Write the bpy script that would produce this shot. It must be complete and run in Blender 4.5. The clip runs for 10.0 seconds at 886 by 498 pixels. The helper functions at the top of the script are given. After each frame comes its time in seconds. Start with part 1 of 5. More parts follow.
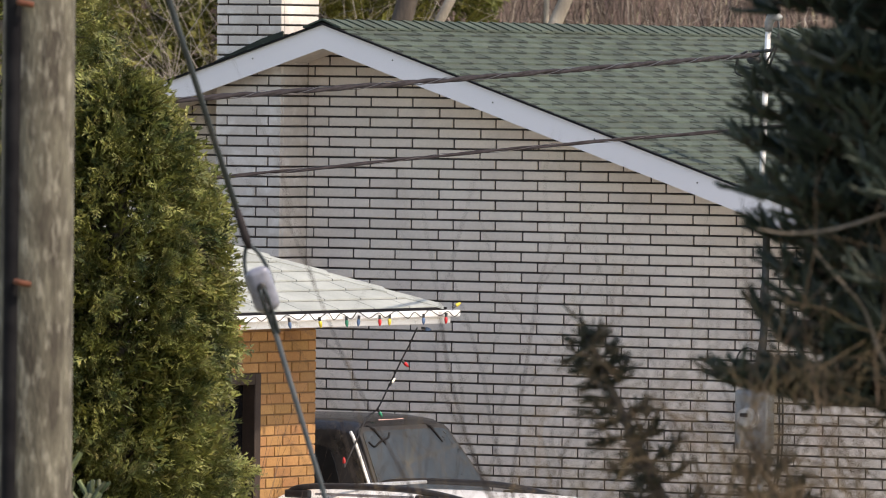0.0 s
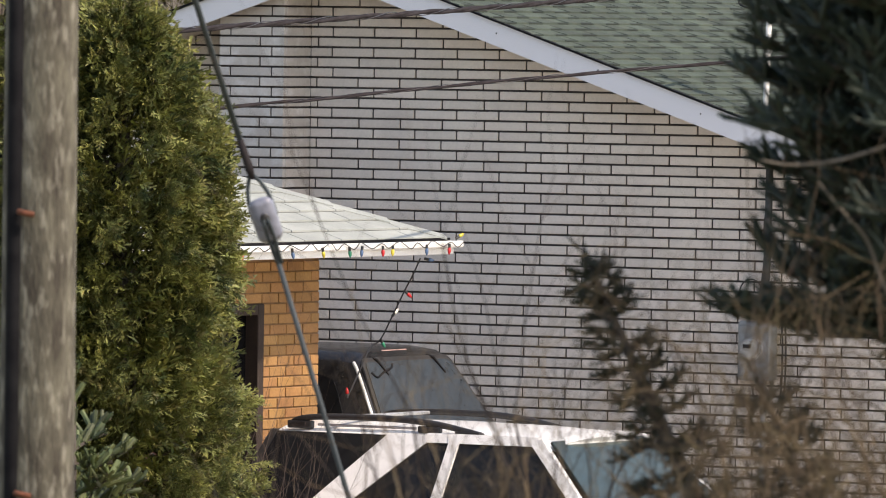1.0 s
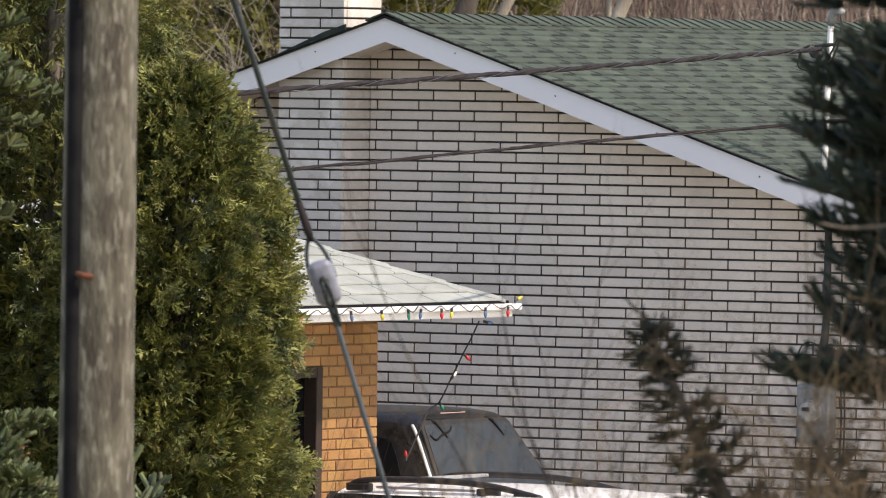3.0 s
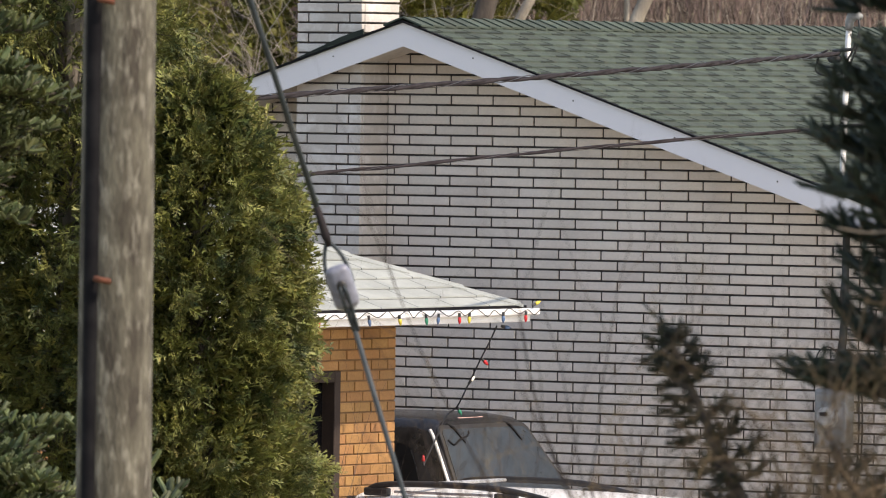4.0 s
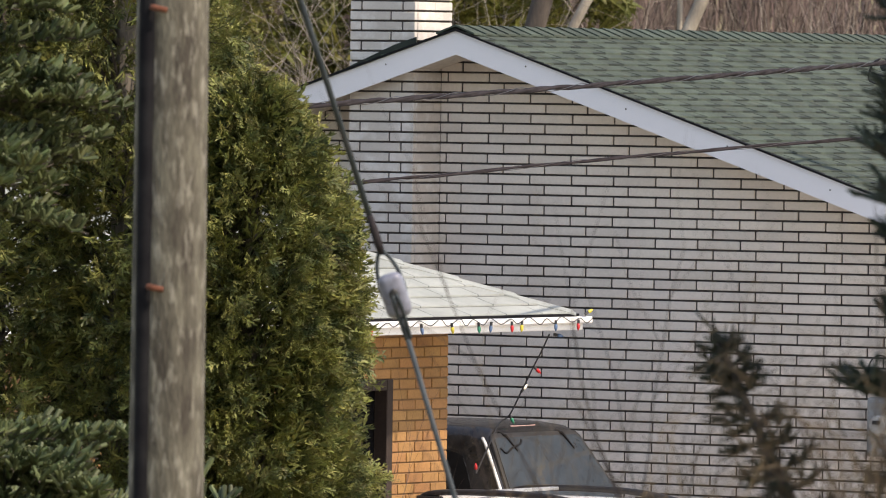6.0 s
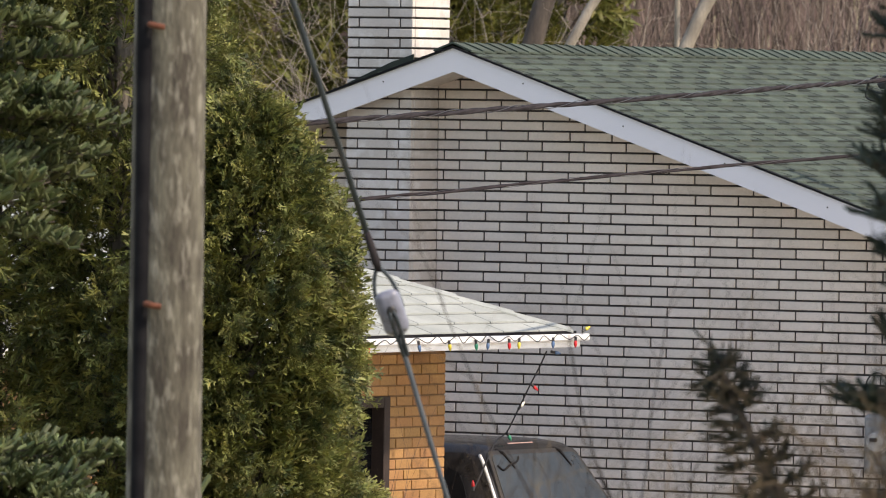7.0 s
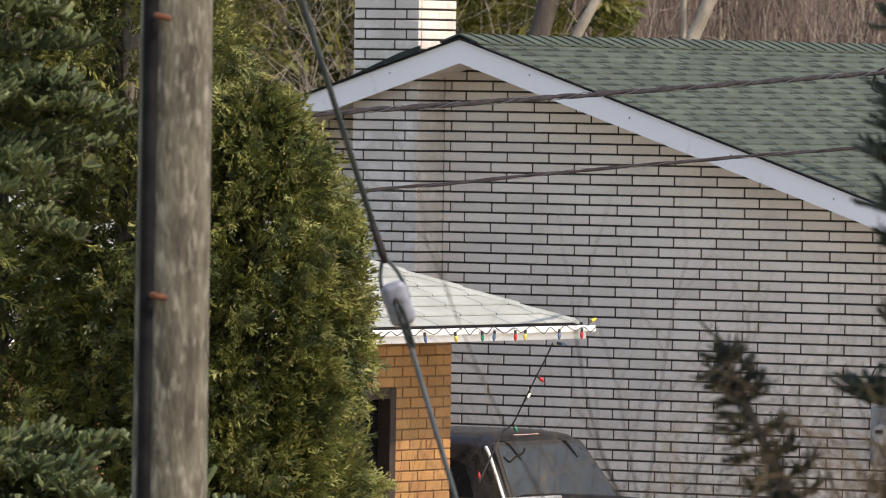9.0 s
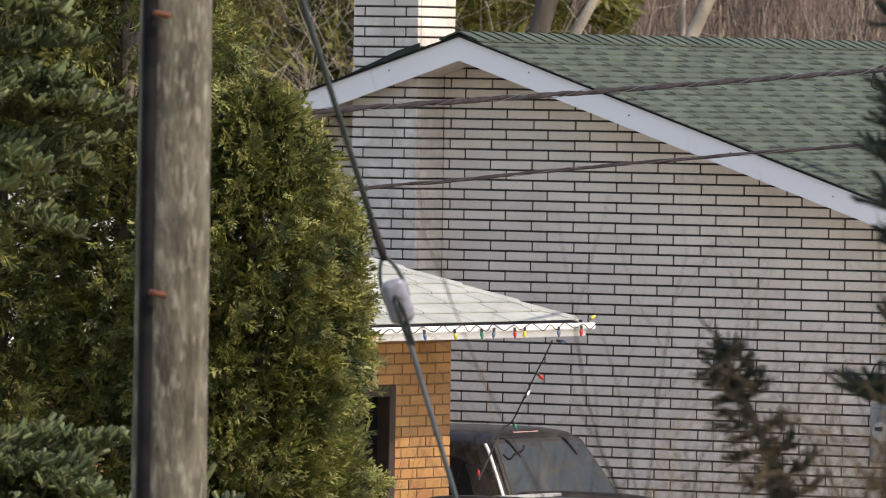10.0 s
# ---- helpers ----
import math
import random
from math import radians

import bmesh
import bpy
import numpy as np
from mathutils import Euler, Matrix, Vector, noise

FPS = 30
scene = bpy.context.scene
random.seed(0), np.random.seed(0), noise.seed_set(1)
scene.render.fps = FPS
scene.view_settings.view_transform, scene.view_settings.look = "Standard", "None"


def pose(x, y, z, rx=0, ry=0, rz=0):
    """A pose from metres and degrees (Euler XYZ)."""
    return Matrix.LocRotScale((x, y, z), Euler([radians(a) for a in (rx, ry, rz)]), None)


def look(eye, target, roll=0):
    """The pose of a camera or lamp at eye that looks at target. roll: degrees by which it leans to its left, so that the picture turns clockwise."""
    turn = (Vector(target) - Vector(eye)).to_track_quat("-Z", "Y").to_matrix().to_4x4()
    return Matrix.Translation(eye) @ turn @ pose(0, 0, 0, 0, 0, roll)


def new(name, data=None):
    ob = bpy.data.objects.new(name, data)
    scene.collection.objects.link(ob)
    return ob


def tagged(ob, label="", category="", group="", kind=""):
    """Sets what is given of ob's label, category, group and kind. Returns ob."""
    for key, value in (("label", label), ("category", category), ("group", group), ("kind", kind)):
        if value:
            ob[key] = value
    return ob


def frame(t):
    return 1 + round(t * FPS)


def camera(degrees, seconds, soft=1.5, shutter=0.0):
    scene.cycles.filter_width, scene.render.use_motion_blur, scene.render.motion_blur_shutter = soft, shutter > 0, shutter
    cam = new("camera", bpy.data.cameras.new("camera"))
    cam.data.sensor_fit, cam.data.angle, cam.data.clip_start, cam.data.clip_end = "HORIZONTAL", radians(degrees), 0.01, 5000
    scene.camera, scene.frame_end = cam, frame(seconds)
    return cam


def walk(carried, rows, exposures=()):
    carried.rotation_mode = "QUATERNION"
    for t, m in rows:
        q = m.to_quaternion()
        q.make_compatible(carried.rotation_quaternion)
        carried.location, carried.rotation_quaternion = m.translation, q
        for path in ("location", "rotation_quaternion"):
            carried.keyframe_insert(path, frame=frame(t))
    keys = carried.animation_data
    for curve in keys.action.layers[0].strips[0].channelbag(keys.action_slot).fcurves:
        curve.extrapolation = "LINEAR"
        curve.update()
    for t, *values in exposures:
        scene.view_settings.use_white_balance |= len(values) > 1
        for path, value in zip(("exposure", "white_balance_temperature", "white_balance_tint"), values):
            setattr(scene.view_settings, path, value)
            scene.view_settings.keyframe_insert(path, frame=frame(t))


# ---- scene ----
# Camera: a long lens on a fixed spot, turning by hand.
EYE = (34.127, -54.614, 4.25)
ROWS = [
    (0, 31.4262, -1.0655, 0.662),
    (0.1, 31.4295, -1.1411, 0.668),
    (0.2, 31.4324, -1.1833, 0.674),
    (0.3, 31.4755, -1.2478, 0.681),
    (0.4, 31.4712, -1.3236, 0.687),
    (0.5, 31.4760, -1.4407, 0.693),
    (0.6, 31.4758, -1.4990, 0.705),
    (0.7, 31.4620, -1.5275, 0.717),
    (0.8, 31.4521, -1.5105, 0.730),
    (1, 31.4405, -1.4787, 0.754),
    (1.2, 31.4810, -1.3524, 0.708),
    (1.3, 31.4956, -1.2548, 0.686),
    (1.5, 31.5670, -1.2000, 0.640),
    (1.7, 31.6514, -1.1858, 0.653),
    (1.8, 31.7190, -1.1765, 0.660),
    (2, 31.7409, -1.1847, 0.673),
    (2.2, 31.7605, -1.1099, 0.715),
    (2.3, 31.7645, -1.0730, 0.737),
    (2.5, 31.7783, -1.0943, 0.779),
    (2.6, 31.8016, -1.0924, 0.780),
    (2.7, 31.7887, -1.1034, 0.782),
    (3.8, 31.8629, -1.1045, 0.796),
    (4, 31.9027, -1.0828, 0.799),
    (4.2, 31.9879, -1.0466, 0.823),
    (4.3, 32.0118, -1.0336, 0.835),
    (4.5, 32.0000, -1.0482, 0.859),
    (4.7, 32.1105, -0.9918, 0.877),
    (4.8, 32.1613, -0.9792, 0.885),
    (5, 32.1974, -0.9805, 0.903),
    (5.2, 32.2144, -1.0271, 0.873),
    (5.3, 32.2210, -1.0303, 0.858),
    (5.5, 32.2385, -1.0478, 0.828),
    (5.7, 32.2315, -1.0429, 0.832),
    (6.8, 32.1883, -1.0122, 0.854),
    (7, 32.2024, -0.9356, 0.859),
    (7.2, 32.2196, -0.9040, 0.869),
    (7.3, 32.1716, -0.9640, 0.874),
    (7.5, 32.1848, -0.9863, 0.884),
    (7.7, 32.1986, -0.9819, 0.913),
    (8, 32.1956, -0.9847, 0.956),
    (8.2, 32.2059, -0.9622, 0.944),
    (8.3, 32.2330, -0.9491, 0.937),
    (8.5, 32.2342, -0.9899, 0.925),
    (8.7, 32.2390, -0.9860, 0.920),
    (9, 32.2387, -0.9872, 0.912),
    (9.5, 32.2362, -0.9880, 0.894),
    (10, 32.2354, -1.0026, 0.900),
]
cam = camera(5.281, 10.0, soft=1.0)
cam.data.dof.use_dof = True
cam.data.dof.focus_distance = 57.0
cam.data.dof.aperture_fstop = 10.5
walk(cam, [(t, pose(*EYE, 90 + pitch, 0, yaw) @ pose(0, 0, 0, 0, 0, roll)) for t, yaw, pitch, roll in ROWS],
     exposures=[(0, 1.00, 8150, 15), (10, 1.00, 8150, 15)])

# ---- light ----
SUN_AZ, SUN_EL = 1.0, 46.0  # degrees: azimuth from +x towards +y, elevation
world = bpy.data.worlds.new("world")
scene.world = world
world.use_nodes = True
sky = world.node_tree.nodes.new("ShaderNodeTexSky")
sky.sky_type = "NISHITA"
sky.sun_disc = False
sky.sun_elevation = radians(SUN_EL)
sky.sun_rotation = radians(90 - SUN_AZ)
back = world.node_tree.nodes["Background"]
back.inputs["Strength"].default_value = 0.15
world.node_tree.links.new(sky.outputs["Color"], back.inputs["Color"])
sun = new("sun", bpy.data.lights.new("sun", "SUN"))
sun.data.energy, sun.data.angle, sun.data.color = 2.2, radians(0.6), (1.0, 0.962, 0.905)
a, e = radians(SUN_AZ), radians(SUN_EL)
sun.matrix_world = look((40 * math.cos(a) * math.cos(e), 40 * math.sin(a) * math.cos(e), 40 * math.sin(e)), (0, 0, 0))


# ---- materials ----
def mat(name, c1, c2, scale=8.0, rough=0.8, metal=0.0, bump=0.2, fine=60.0, vary="", spread=0.25, stretch=(1, 1, 1), extra=None, amount=0.0, grain=0.12):
    """A two-scale noise material: c1 and c2 mix in broad patches, a fine noise gives grain and relief.
    vary: 'object' or 'island' shifts the value piece by piece; extra: a third colour in blotches."""
    m = bpy.data.materials.new(name)
    m.use_nodes = True
    nt = m.node_tree
    p = nt.nodes["Principled BSDF"]
    co = nt.nodes.new("ShaderNodeTexCoord")
    mp = nt.nodes.new("ShaderNodeMapping")
    mp.inputs["Scale"].default_value = stretch
    geo = nt.nodes.new("ShaderNodeNewGeometry")
    nt.links.new(geo.outputs["Position"], mp.inputs["Vector"])
    n1 = nt.nodes.new("ShaderNodeTexNoise")
    n1.inputs["Scale"].default_value, n1.inputs["Detail"].default_value = scale, 5
    n2 = nt.nodes.new("ShaderNodeTexNoise")
    n2.inputs["Scale"].default_value, n2.inputs["Detail"].default_value = fine, 4
    for n in (n1, n2):
        nt.links.new(mp.outputs["Vector"], n.inputs["Vector"])
    ramp = nt.nodes.new("ShaderNodeValToRGB")
    ramp.color_ramp.elements[0].position, ramp.color_ramp.elements[1].position = 0.36, 0.64
    ramp.color_ramp.elements[0].color, ramp.color_ramp.elements[1].color = (*c1, 1), (*c2, 1)
    nt.links.new(n1.outputs["Fac"], ramp.inputs["Fac"])
    out = ramp.outputs["Color"]
    if extra:
        n3 = nt.nodes.new("ShaderNodeTexNoise")
        n3.inputs["Scale"].default_value, n3.inputs["Detail"].default_value = scale * 2.3, 6
        nt.links.new(mp.outputs["Vector"], n3.inputs["Vector"])
        r3 = nt.nodes.new("ShaderNodeValToRGB")
        r3.color_ramp.elements[0].position, r3.color_ramp.elements[1].position = 0.52, 0.66
        nt.links.new(n3.outputs["Fac"], r3.inputs["Fac"])
        sc = nt.nodes.new("ShaderNodeMath")
        sc.operation = "MULTIPLY"
        sc.inputs[1].default_value = amount
        nt.links.new(r3.outputs["Color"], sc.inputs[0])
        mx = nt.nodes.new("ShaderNodeMix")
        mx.data_type = "RGBA"
        nt.links.new(sc.outputs[0], mx.inputs["Factor"])
        nt.links.new(out, mx.inputs["A"])
        mx.inputs["B"].default_value = (*extra, 1)
        out = mx.outputs["Result"]
    hsv = nt.nodes.new("ShaderNodeHueSaturation")
    nt.links.new(out, hsv.inputs["Color"])
    val = nt.nodes.new("ShaderNodeMapRange")
    val.inputs["From Min"].default_value, val.inputs["From Max"].default_value = 0.3, 0.7
    val.inputs["To Min"].default_value, val.inputs["To Max"].default_value = 1 - grain, 1 + grain
    nt.links.new(n2.outputs["Fac"], val.inputs["Value"])
    v = val.outputs["Result"]
    if vary:
        if vary == "object":
            info = nt.nodes.new("ShaderNodeObjectInfo")
            r = info.outputs["Random"]
        else:
            r = geo.outputs["Random Per Island"]
        mr = nt.nodes.new("ShaderNodeMapRange")
        mr.inputs["To Min"].default_value, mr.inputs["To Max"].default_value = 1 - spread, 1 + spread
        nt.links.new(r, mr.inputs["Value"])
        mu = nt.nodes.new("ShaderNodeMath")
        mu.operation = "MULTIPLY"
        nt.links.new(v, mu.inputs[0])
        nt.links.new(mr.outputs["Result"], mu.inputs[1])
        v = mu.outputs[0]
        hr = nt.nodes.new("ShaderNodeMapRange")
        hr.inputs["To Min"].default_value, hr.inputs["To Max"].default_value = 0.5 - spread * 0.05, 0.5 + spread * 0.05
        ml = nt.nodes.new("ShaderNodeMath")
        ml.operation = "MULTIPLY"
        ml.inputs[1].default_value = 7.31
        fr = nt.nodes.new("ShaderNodeMath")
        fr.operation = "FRACT"
        nt.links.new(r, ml.inputs[0])
        nt.links.new(ml.outputs[0], fr.inputs[0])
        nt.links.new(fr.outputs[0], hr.inputs["Value"])
        nt.links.new(hr.outputs["Result"], hsv.inputs["Hue"])
    nt.links.new(v, hsv.inputs["Value"])
    nt.links.new(hsv.outputs["Color"], p.inputs["Base Color"])
    p.inputs["Roughness"].default_value, p.inputs["Metallic"].default_value = rough, metal
    if bump:
        b = nt.nodes.new("ShaderNodeBump")
        b.inputs["Strength"].default_value, b.inputs["Distance"].default_value = bump, 0.01
        nt.links.new(n2.outputs["Fac"], b.inputs["Height"])
        nt.links.new(b.outputs["Normal"], p.inputs["Normal"])
    return m


def leaf_mat(name, c1, c2, scale, spread, extra=None, amount=0.0, pass_through=0.25):
    """Foliage: noise colours, per-island value, some light let through."""
    m = mat(name, c1, c2, scale, 0.6, 0, 0, 40.0, "island", spread, extra=extra, amount=amount)
    nt = m.node_tree
    p = nt.nodes["Principled BSDF"]
    outn = nt.nodes["Material Output"]
    tr = nt.nodes.new("ShaderNodeBsdfTranslucent")
    nt.links.new(p.inputs["Base Color"].links[0].from_socket, tr.inputs["Color"])
    mx = nt.nodes.new("ShaderNodeMixShader")
    mx.inputs["Fac"].default_value = pass_through
    nt.links.new(p.outputs["BSDF"], mx.inputs[1])
    nt.links.new(tr.outputs["BSDF"], mx.inputs[2])
    nt.links.new(mx.outputs["Shader"], outn.inputs["Surface"])
    return m


BRICK1, BRICK2 = (0.645, 0.578, 0.522), (0.71, 0.645, 0.588)
M_brick = mat("pale_brick", BRICK1, BRICK2, 1.6, 0.75, 0, 0.15, 70, "object", 0.07, extra=(0.46, 0.41, 0.39), amount=0.22, grain=0.05)
M_brick_rest = mat("pale_brick_rest", BRICK1, BRICK2, 1.6, 0.75, 0, 0.15, 70, "island", 0.07, extra=(0.46, 0.41, 0.39), amount=0.22, grain=0.05)
M_chimney = mat("chimney_brick", (0.50, 0.465, 0.435), (0.57, 0.53, 0.50), 3.2, 0.75, 0, 0.25, 70, "object", 0.07, extra=(0.76, 0.75, 0.74), amount=0.45, grain=0.05)
# near black: the shade of the deep raked joints is in this colour
M_mortar = mat("joint_shade_mortar", (0.030, 0.026, 0.024), (0.05, 0.043, 0.04), 9, 0.95, 0, 0.4, 90)
M_orange = mat("orange_brick", (0.285, 0.143, 0.052), (0.350, 0.185, 0.072), 3, 0.8, 0, 0.3, 80, "object", 0.14)
M_orange_mortar = mat("buff_mortar", (0.17, 0.095, 0.045), (0.23, 0.13, 0.065), 9, 0.95, 0, 0.3, 90)
M_fascia = mat("white_metal_fascia", (0.70, 0.70, 0.745), (0.725, 0.725, 0.77), 0.6, 0.4, 0, 0.0, 260)
M_soffit = mat("beige_soffit", (0.55, 0.50, 0.44), (0.62, 0.57, 0.51), 3, 0.6, 0, 0.05, 30)
M_black = mat("black_edge", (0.007, 0.007, 0.009), (0.014, 0.014, 0.016), 9, 0.75, 0, 0.1, 50)
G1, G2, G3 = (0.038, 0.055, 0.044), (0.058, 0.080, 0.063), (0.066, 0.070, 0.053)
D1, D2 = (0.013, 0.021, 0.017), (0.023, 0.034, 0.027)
M_shingle = mat("green_shingle", G1, G2, 5, 0.9, 0, 0.5, 120, "object", 0.22, extra=G3, amount=0.4)
M_shingle_rest = mat("green_shingle_rest", G1, G2, 5, 0.9, 0, 0.5, 120, "island", 0.22, extra=G3, amount=0.4)
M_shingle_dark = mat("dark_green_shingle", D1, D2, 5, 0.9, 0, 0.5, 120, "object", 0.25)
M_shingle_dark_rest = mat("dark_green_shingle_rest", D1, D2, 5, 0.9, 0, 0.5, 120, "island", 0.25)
M_pale_shingle = mat("pale_shingle", (0.27, 0.295, 0.285), (0.33, 0.355, 0.345), 4, 0.9, 0, 0.4, 120, "object", 0.07)
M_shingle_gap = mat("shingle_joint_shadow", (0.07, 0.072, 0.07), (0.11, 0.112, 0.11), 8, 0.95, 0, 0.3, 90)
M_white_metal = mat("white_painted_metal", (0.78, 0.78, 0.78), (0.84, 0.84, 0.84), 3, 0.4, 0, 0.0, 220)
M_galv = mat("galvanised_steel", (0.42, 0.43, 0.44), (0.52, 0.53, 0.54), 14, 0.42, 0.6, 0.05, 60)
M_grey_box = mat("grey_meter_enamel", (0.22, 0.235, 0.245), (0.28, 0.295, 0.30), 7, 0.5, 0.2, 0.05, 60)
M_dark_steel = mat("dark_weathered_steel", (0.04, 0.043, 0.043), (0.075, 0.078, 0.076), 20, 0.6, 0.5, 0.1, 90)
M_cable = mat("cable_grey", (0.022, 0.019, 0.022), (0.036, 0.032, 0.036), 12, 0.8, 0, 0.1, 90)
M_cable_bare = mat("bare_neutral_strand", (0.07, 0.065, 0.068), (0.11, 0.10, 0.105), 16, 0.4, 0.7, 0.1, 90)
M_guy = mat("guy_strand_green_grey", (0.028, 0.040, 0.050), (0.046, 0.061, 0.073), 12, 0.7, 0.1, 0.1, 90)
M_porcelain = mat("grey_porcelain", (0.155, 0.17, 0.225), (0.205, 0.22, 0.285), 10, 0.3, 0, 0.03, 40)
M_pole = mat("weathered_pole_wood", (0.042, 0.036, 0.028), (0.115, 0.108, 0.084), 15, 0.9, 0, 0.7, 70, stretch=(1, 1, 0.30), extra=(0.235, 0.225, 0.19), amount=0.65, grain=0.22)
M_rust = mat("rusty_strap", (0.11, 0.037, 0.020), (0.165, 0.056, 0.031), 30, 0.9, 0, 0.2, 90)
M_wood_dark = mat("dark_stained_wood", (0.022, 0.013, 0.010), (0.036, 0.022, 0.017), 8, 0.8, 0, 0.2, 70)
M_maroon = mat("maroon_paint", (0.12, 0.035, 0.04), (0.17, 0.05, 0.055), 5, 0.5, 0, 0.1, 50)
M_car_white = mat("white_car_paint", (0.80, 0.80, 0.80), (0.83, 0.83, 0.83), 2, 0.25, 0, 0.0, 300)
M_car_black = mat("black_car_paint", (0.010, 0.010, 0.012), (0.018, 0.018, 0.02), 2, 0.22, 0, 0.0, 30)
M_plastic = mat("black_trim_plastic", (0.014, 0.014, 0.016), (0.025, 0.025, 0.027), 8, 0.5, 0, 0.1, 80)
M_chrome = mat("chrome", (0.62, 0.62, 0.63), (0.70, 0.70, 0.71), 5, 0.15, 1.0, 0, 30)
M_rubber = mat("tyre_rubber", (0.012, 0.012, 0.012), (0.022, 0.022, 0.022), 8, 0.85, 0, 0.2, 60)
M_glass = mat("tinted_glass", (0.010, 0.011, 0.013), (0.014, 0.015, 0.017), 1, 0.04, 0, 0, 10)
# blue-grey base stands in for the sky reflected in the truck's tail glass
M_glass_grey = mat("sky_reflection_glass", (0.030, 0.040, 0.052), (0.042, 0.055, 0.070), 3, 0.06, 0, 0, 30)
M_glass_blue = mat("greenish_windscreen", (0.028, 0.048, 0.048), (0.04, 0.062, 0.062), 2, 0.08, 0, 0, 10)
M_bark = mat("grey_bark", (0.10, 0.085, 0.07), (0.19, 0.165, 0.14), 14, 0.9, 0, 0.6, 60, stretch=(1, 1, 0.3))
M_bark_pale = mat("pale_bark", (0.22, 0.195, 0.165), (0.34, 0.305, 0.26), 10, 0.9, 0, 0.5, 60, stretch=(1, 1, 0.4))
M_bark_dark = mat("dark_bark", (0.045, 0.036, 0.032), (0.08, 0.065, 0.055), 14, 0.9, 0, 0.6, 60, stretch=(1, 1, 0.3))
M_twig = mat("brown_twigs", (0.070, 0.048, 0.036), (0.13, 0.092, 0.066), 6, 0.85, 0, 0.2, 60, "island", 0.25)
M_twig_dark = mat("purplish_twigs", (0.048, 0.034, 0.030), (0.090, 0.064, 0.055), 6, 0.85, 0, 0.2, 60, "island", 0.25)
M_twig_red = mat("reddish_thicket", (0.050, 0.036, 0.032), (0.155, 0.118, 0.104), 1.2, 0.9, 0, 0.2, 60, "island", 0.6)
M_twig_pale = mat("pale_grey_branches", (0.22, 0.19, 0.165), (0.34, 0.30, 0.265), 4, 0.85, 0, 0.2, 60, "island", 0.25)
M_weed = mat("dry_weeds", (0.075, 0.055, 0.036), (0.150, 0.112, 0.066), 5, 0.9, 0, 0.1, 60, "island", 0.3)
M_cedar = leaf_mat("cedar_sprays", (0.034, 0.054, 0.017), (0.230, 0.240, 0.066), 7, 0.42, extra=(0.20, 0.125, 0.05), amount=0.30, pass_through=0.06)
M_spruce = leaf_mat("spruce_needles", (0.042, 0.064, 0.026), (0.125, 0.150, 0.060), 7, 0.45, pass_through=0.12)
# the shaded side of the right-hand spruce is put into these dark needles
M_spruce_dark = leaf_mat("shaded_spruce_needles", (0.016, 0.030, 0.024), (0.042, 0.062, 0.046), 4, 0.30, pass_through=0.10)
M_spruce_brown = leaf_mat("browned_spruce_needles", (0.020, 0.030, 0.020), (0.058, 0.058, 0.036), 5, 0.35, pass_through=0.10)
M_olive = leaf_mat("olive_conifer", (0.09, 0.10, 0.02), (0.19, 0.18, 0.045), 1.6, 0.45, pass_through=0.35)
M_ground = mat("grass_and_leaf_litter", (0.19, 0.155, 0.085), (0.22, 0.20, 0.095), 0.7, 0.95, 0, 0.6, 25, extra=(0.17, 0.13, 0.08), amount=0.6)
M_gravel = mat("gravel", (0.46, 0.43, 0.385), (0.56, 0.52, 0.475), 3, 0.95, 0, 0.8, 45)
for gm in (M_cable, M_black):
    gm.node_tree.nodes["Principled BSDF"].inputs["Specular IOR Level"].default_value = 0.1
for gm in (M_glass,):
    gm.node_tree.nodes["Principled BSDF"].inputs["Specular IOR Level"].default_value = 0.18
M_dark_pane = mat("dark_room_glass", (0.006, 0.006, 0.007), (0.009, 0.009, 0.010), 1, 0.12, 0, 0, 10)
M_dark_pane.node_tree.nodes["Principled BSDF"].inputs["Specular IOR Level"].default_value = 0.12
M_meter_face = mat("meter_face", (0.42, 0.43, 0.42), (0.5, 0.51, 0.5), 12, 0.25, 0, 0, 40)
M_bulb = {}
for nm, c in (("red", (0.50, 0.02, 0.025)), ("blue", (0.07, 0.13, 0.24)), ("green", (0.02, 0.22, 0.13)), ("yellow", (0.58, 0.48, 0.06)), ("white", (0.75, 0.72, 0.62))):
    M_bulb[nm] = mat(nm + "_bulb", c, tuple(v * 1.15 for v in c), 30, 0.25, 0, 0, 60)


# ---- mesh helpers ----
def link_mesh(name, me, material, parent=None, label=""):
    if material:
        me.materials.append(material)
    ob = new(name, me)
    if parent:
        ob.parent = parent
    if label:
        ob["label"] = label
    return ob


def part(name, bm, material, parent=None, label="", smooth=False):
    me = bpy.data.meshes.new(name)
    bmesh.ops.recalc_face_normals(bm, faces=bm.faces)
    bm.to_mesh(me)
    bm.free()
    if smooth:
        me.polygons.foreach_set("use_smooth", [True] * len(me.polygons))
    return link_mesh(name, me, material, parent, label)


def arrays_mesh(name, verts, tris):
    me = bpy.data.meshes.new(name)
    n, k = len(verts), len(tris)
    me.vertices.add(n)
    me.vertices.foreach_set("co", np.asarray(verts, dtype=np.float32).ravel())
    me.loops.add(3 * k)
    me.loops.foreach_set("vertex_index", np.asarray(tris, dtype=np.int32).ravel())
    me.polygons.add(k)
    me.polygons.foreach_set("loop_start", np.arange(0, 3 * k, 3, dtype=np.int32))
    me.update(calc_edges=True)
    me.shade_flat()
    return me


def empty(name, at, label, category, group="", kind="", rz=0.0):
    ob = new(name)
    ob.matrix_basis = pose(*at, 0, 0, rz)
    ob.empty_display_size = 0.2
    return tagged(ob, label, category, group, kind)


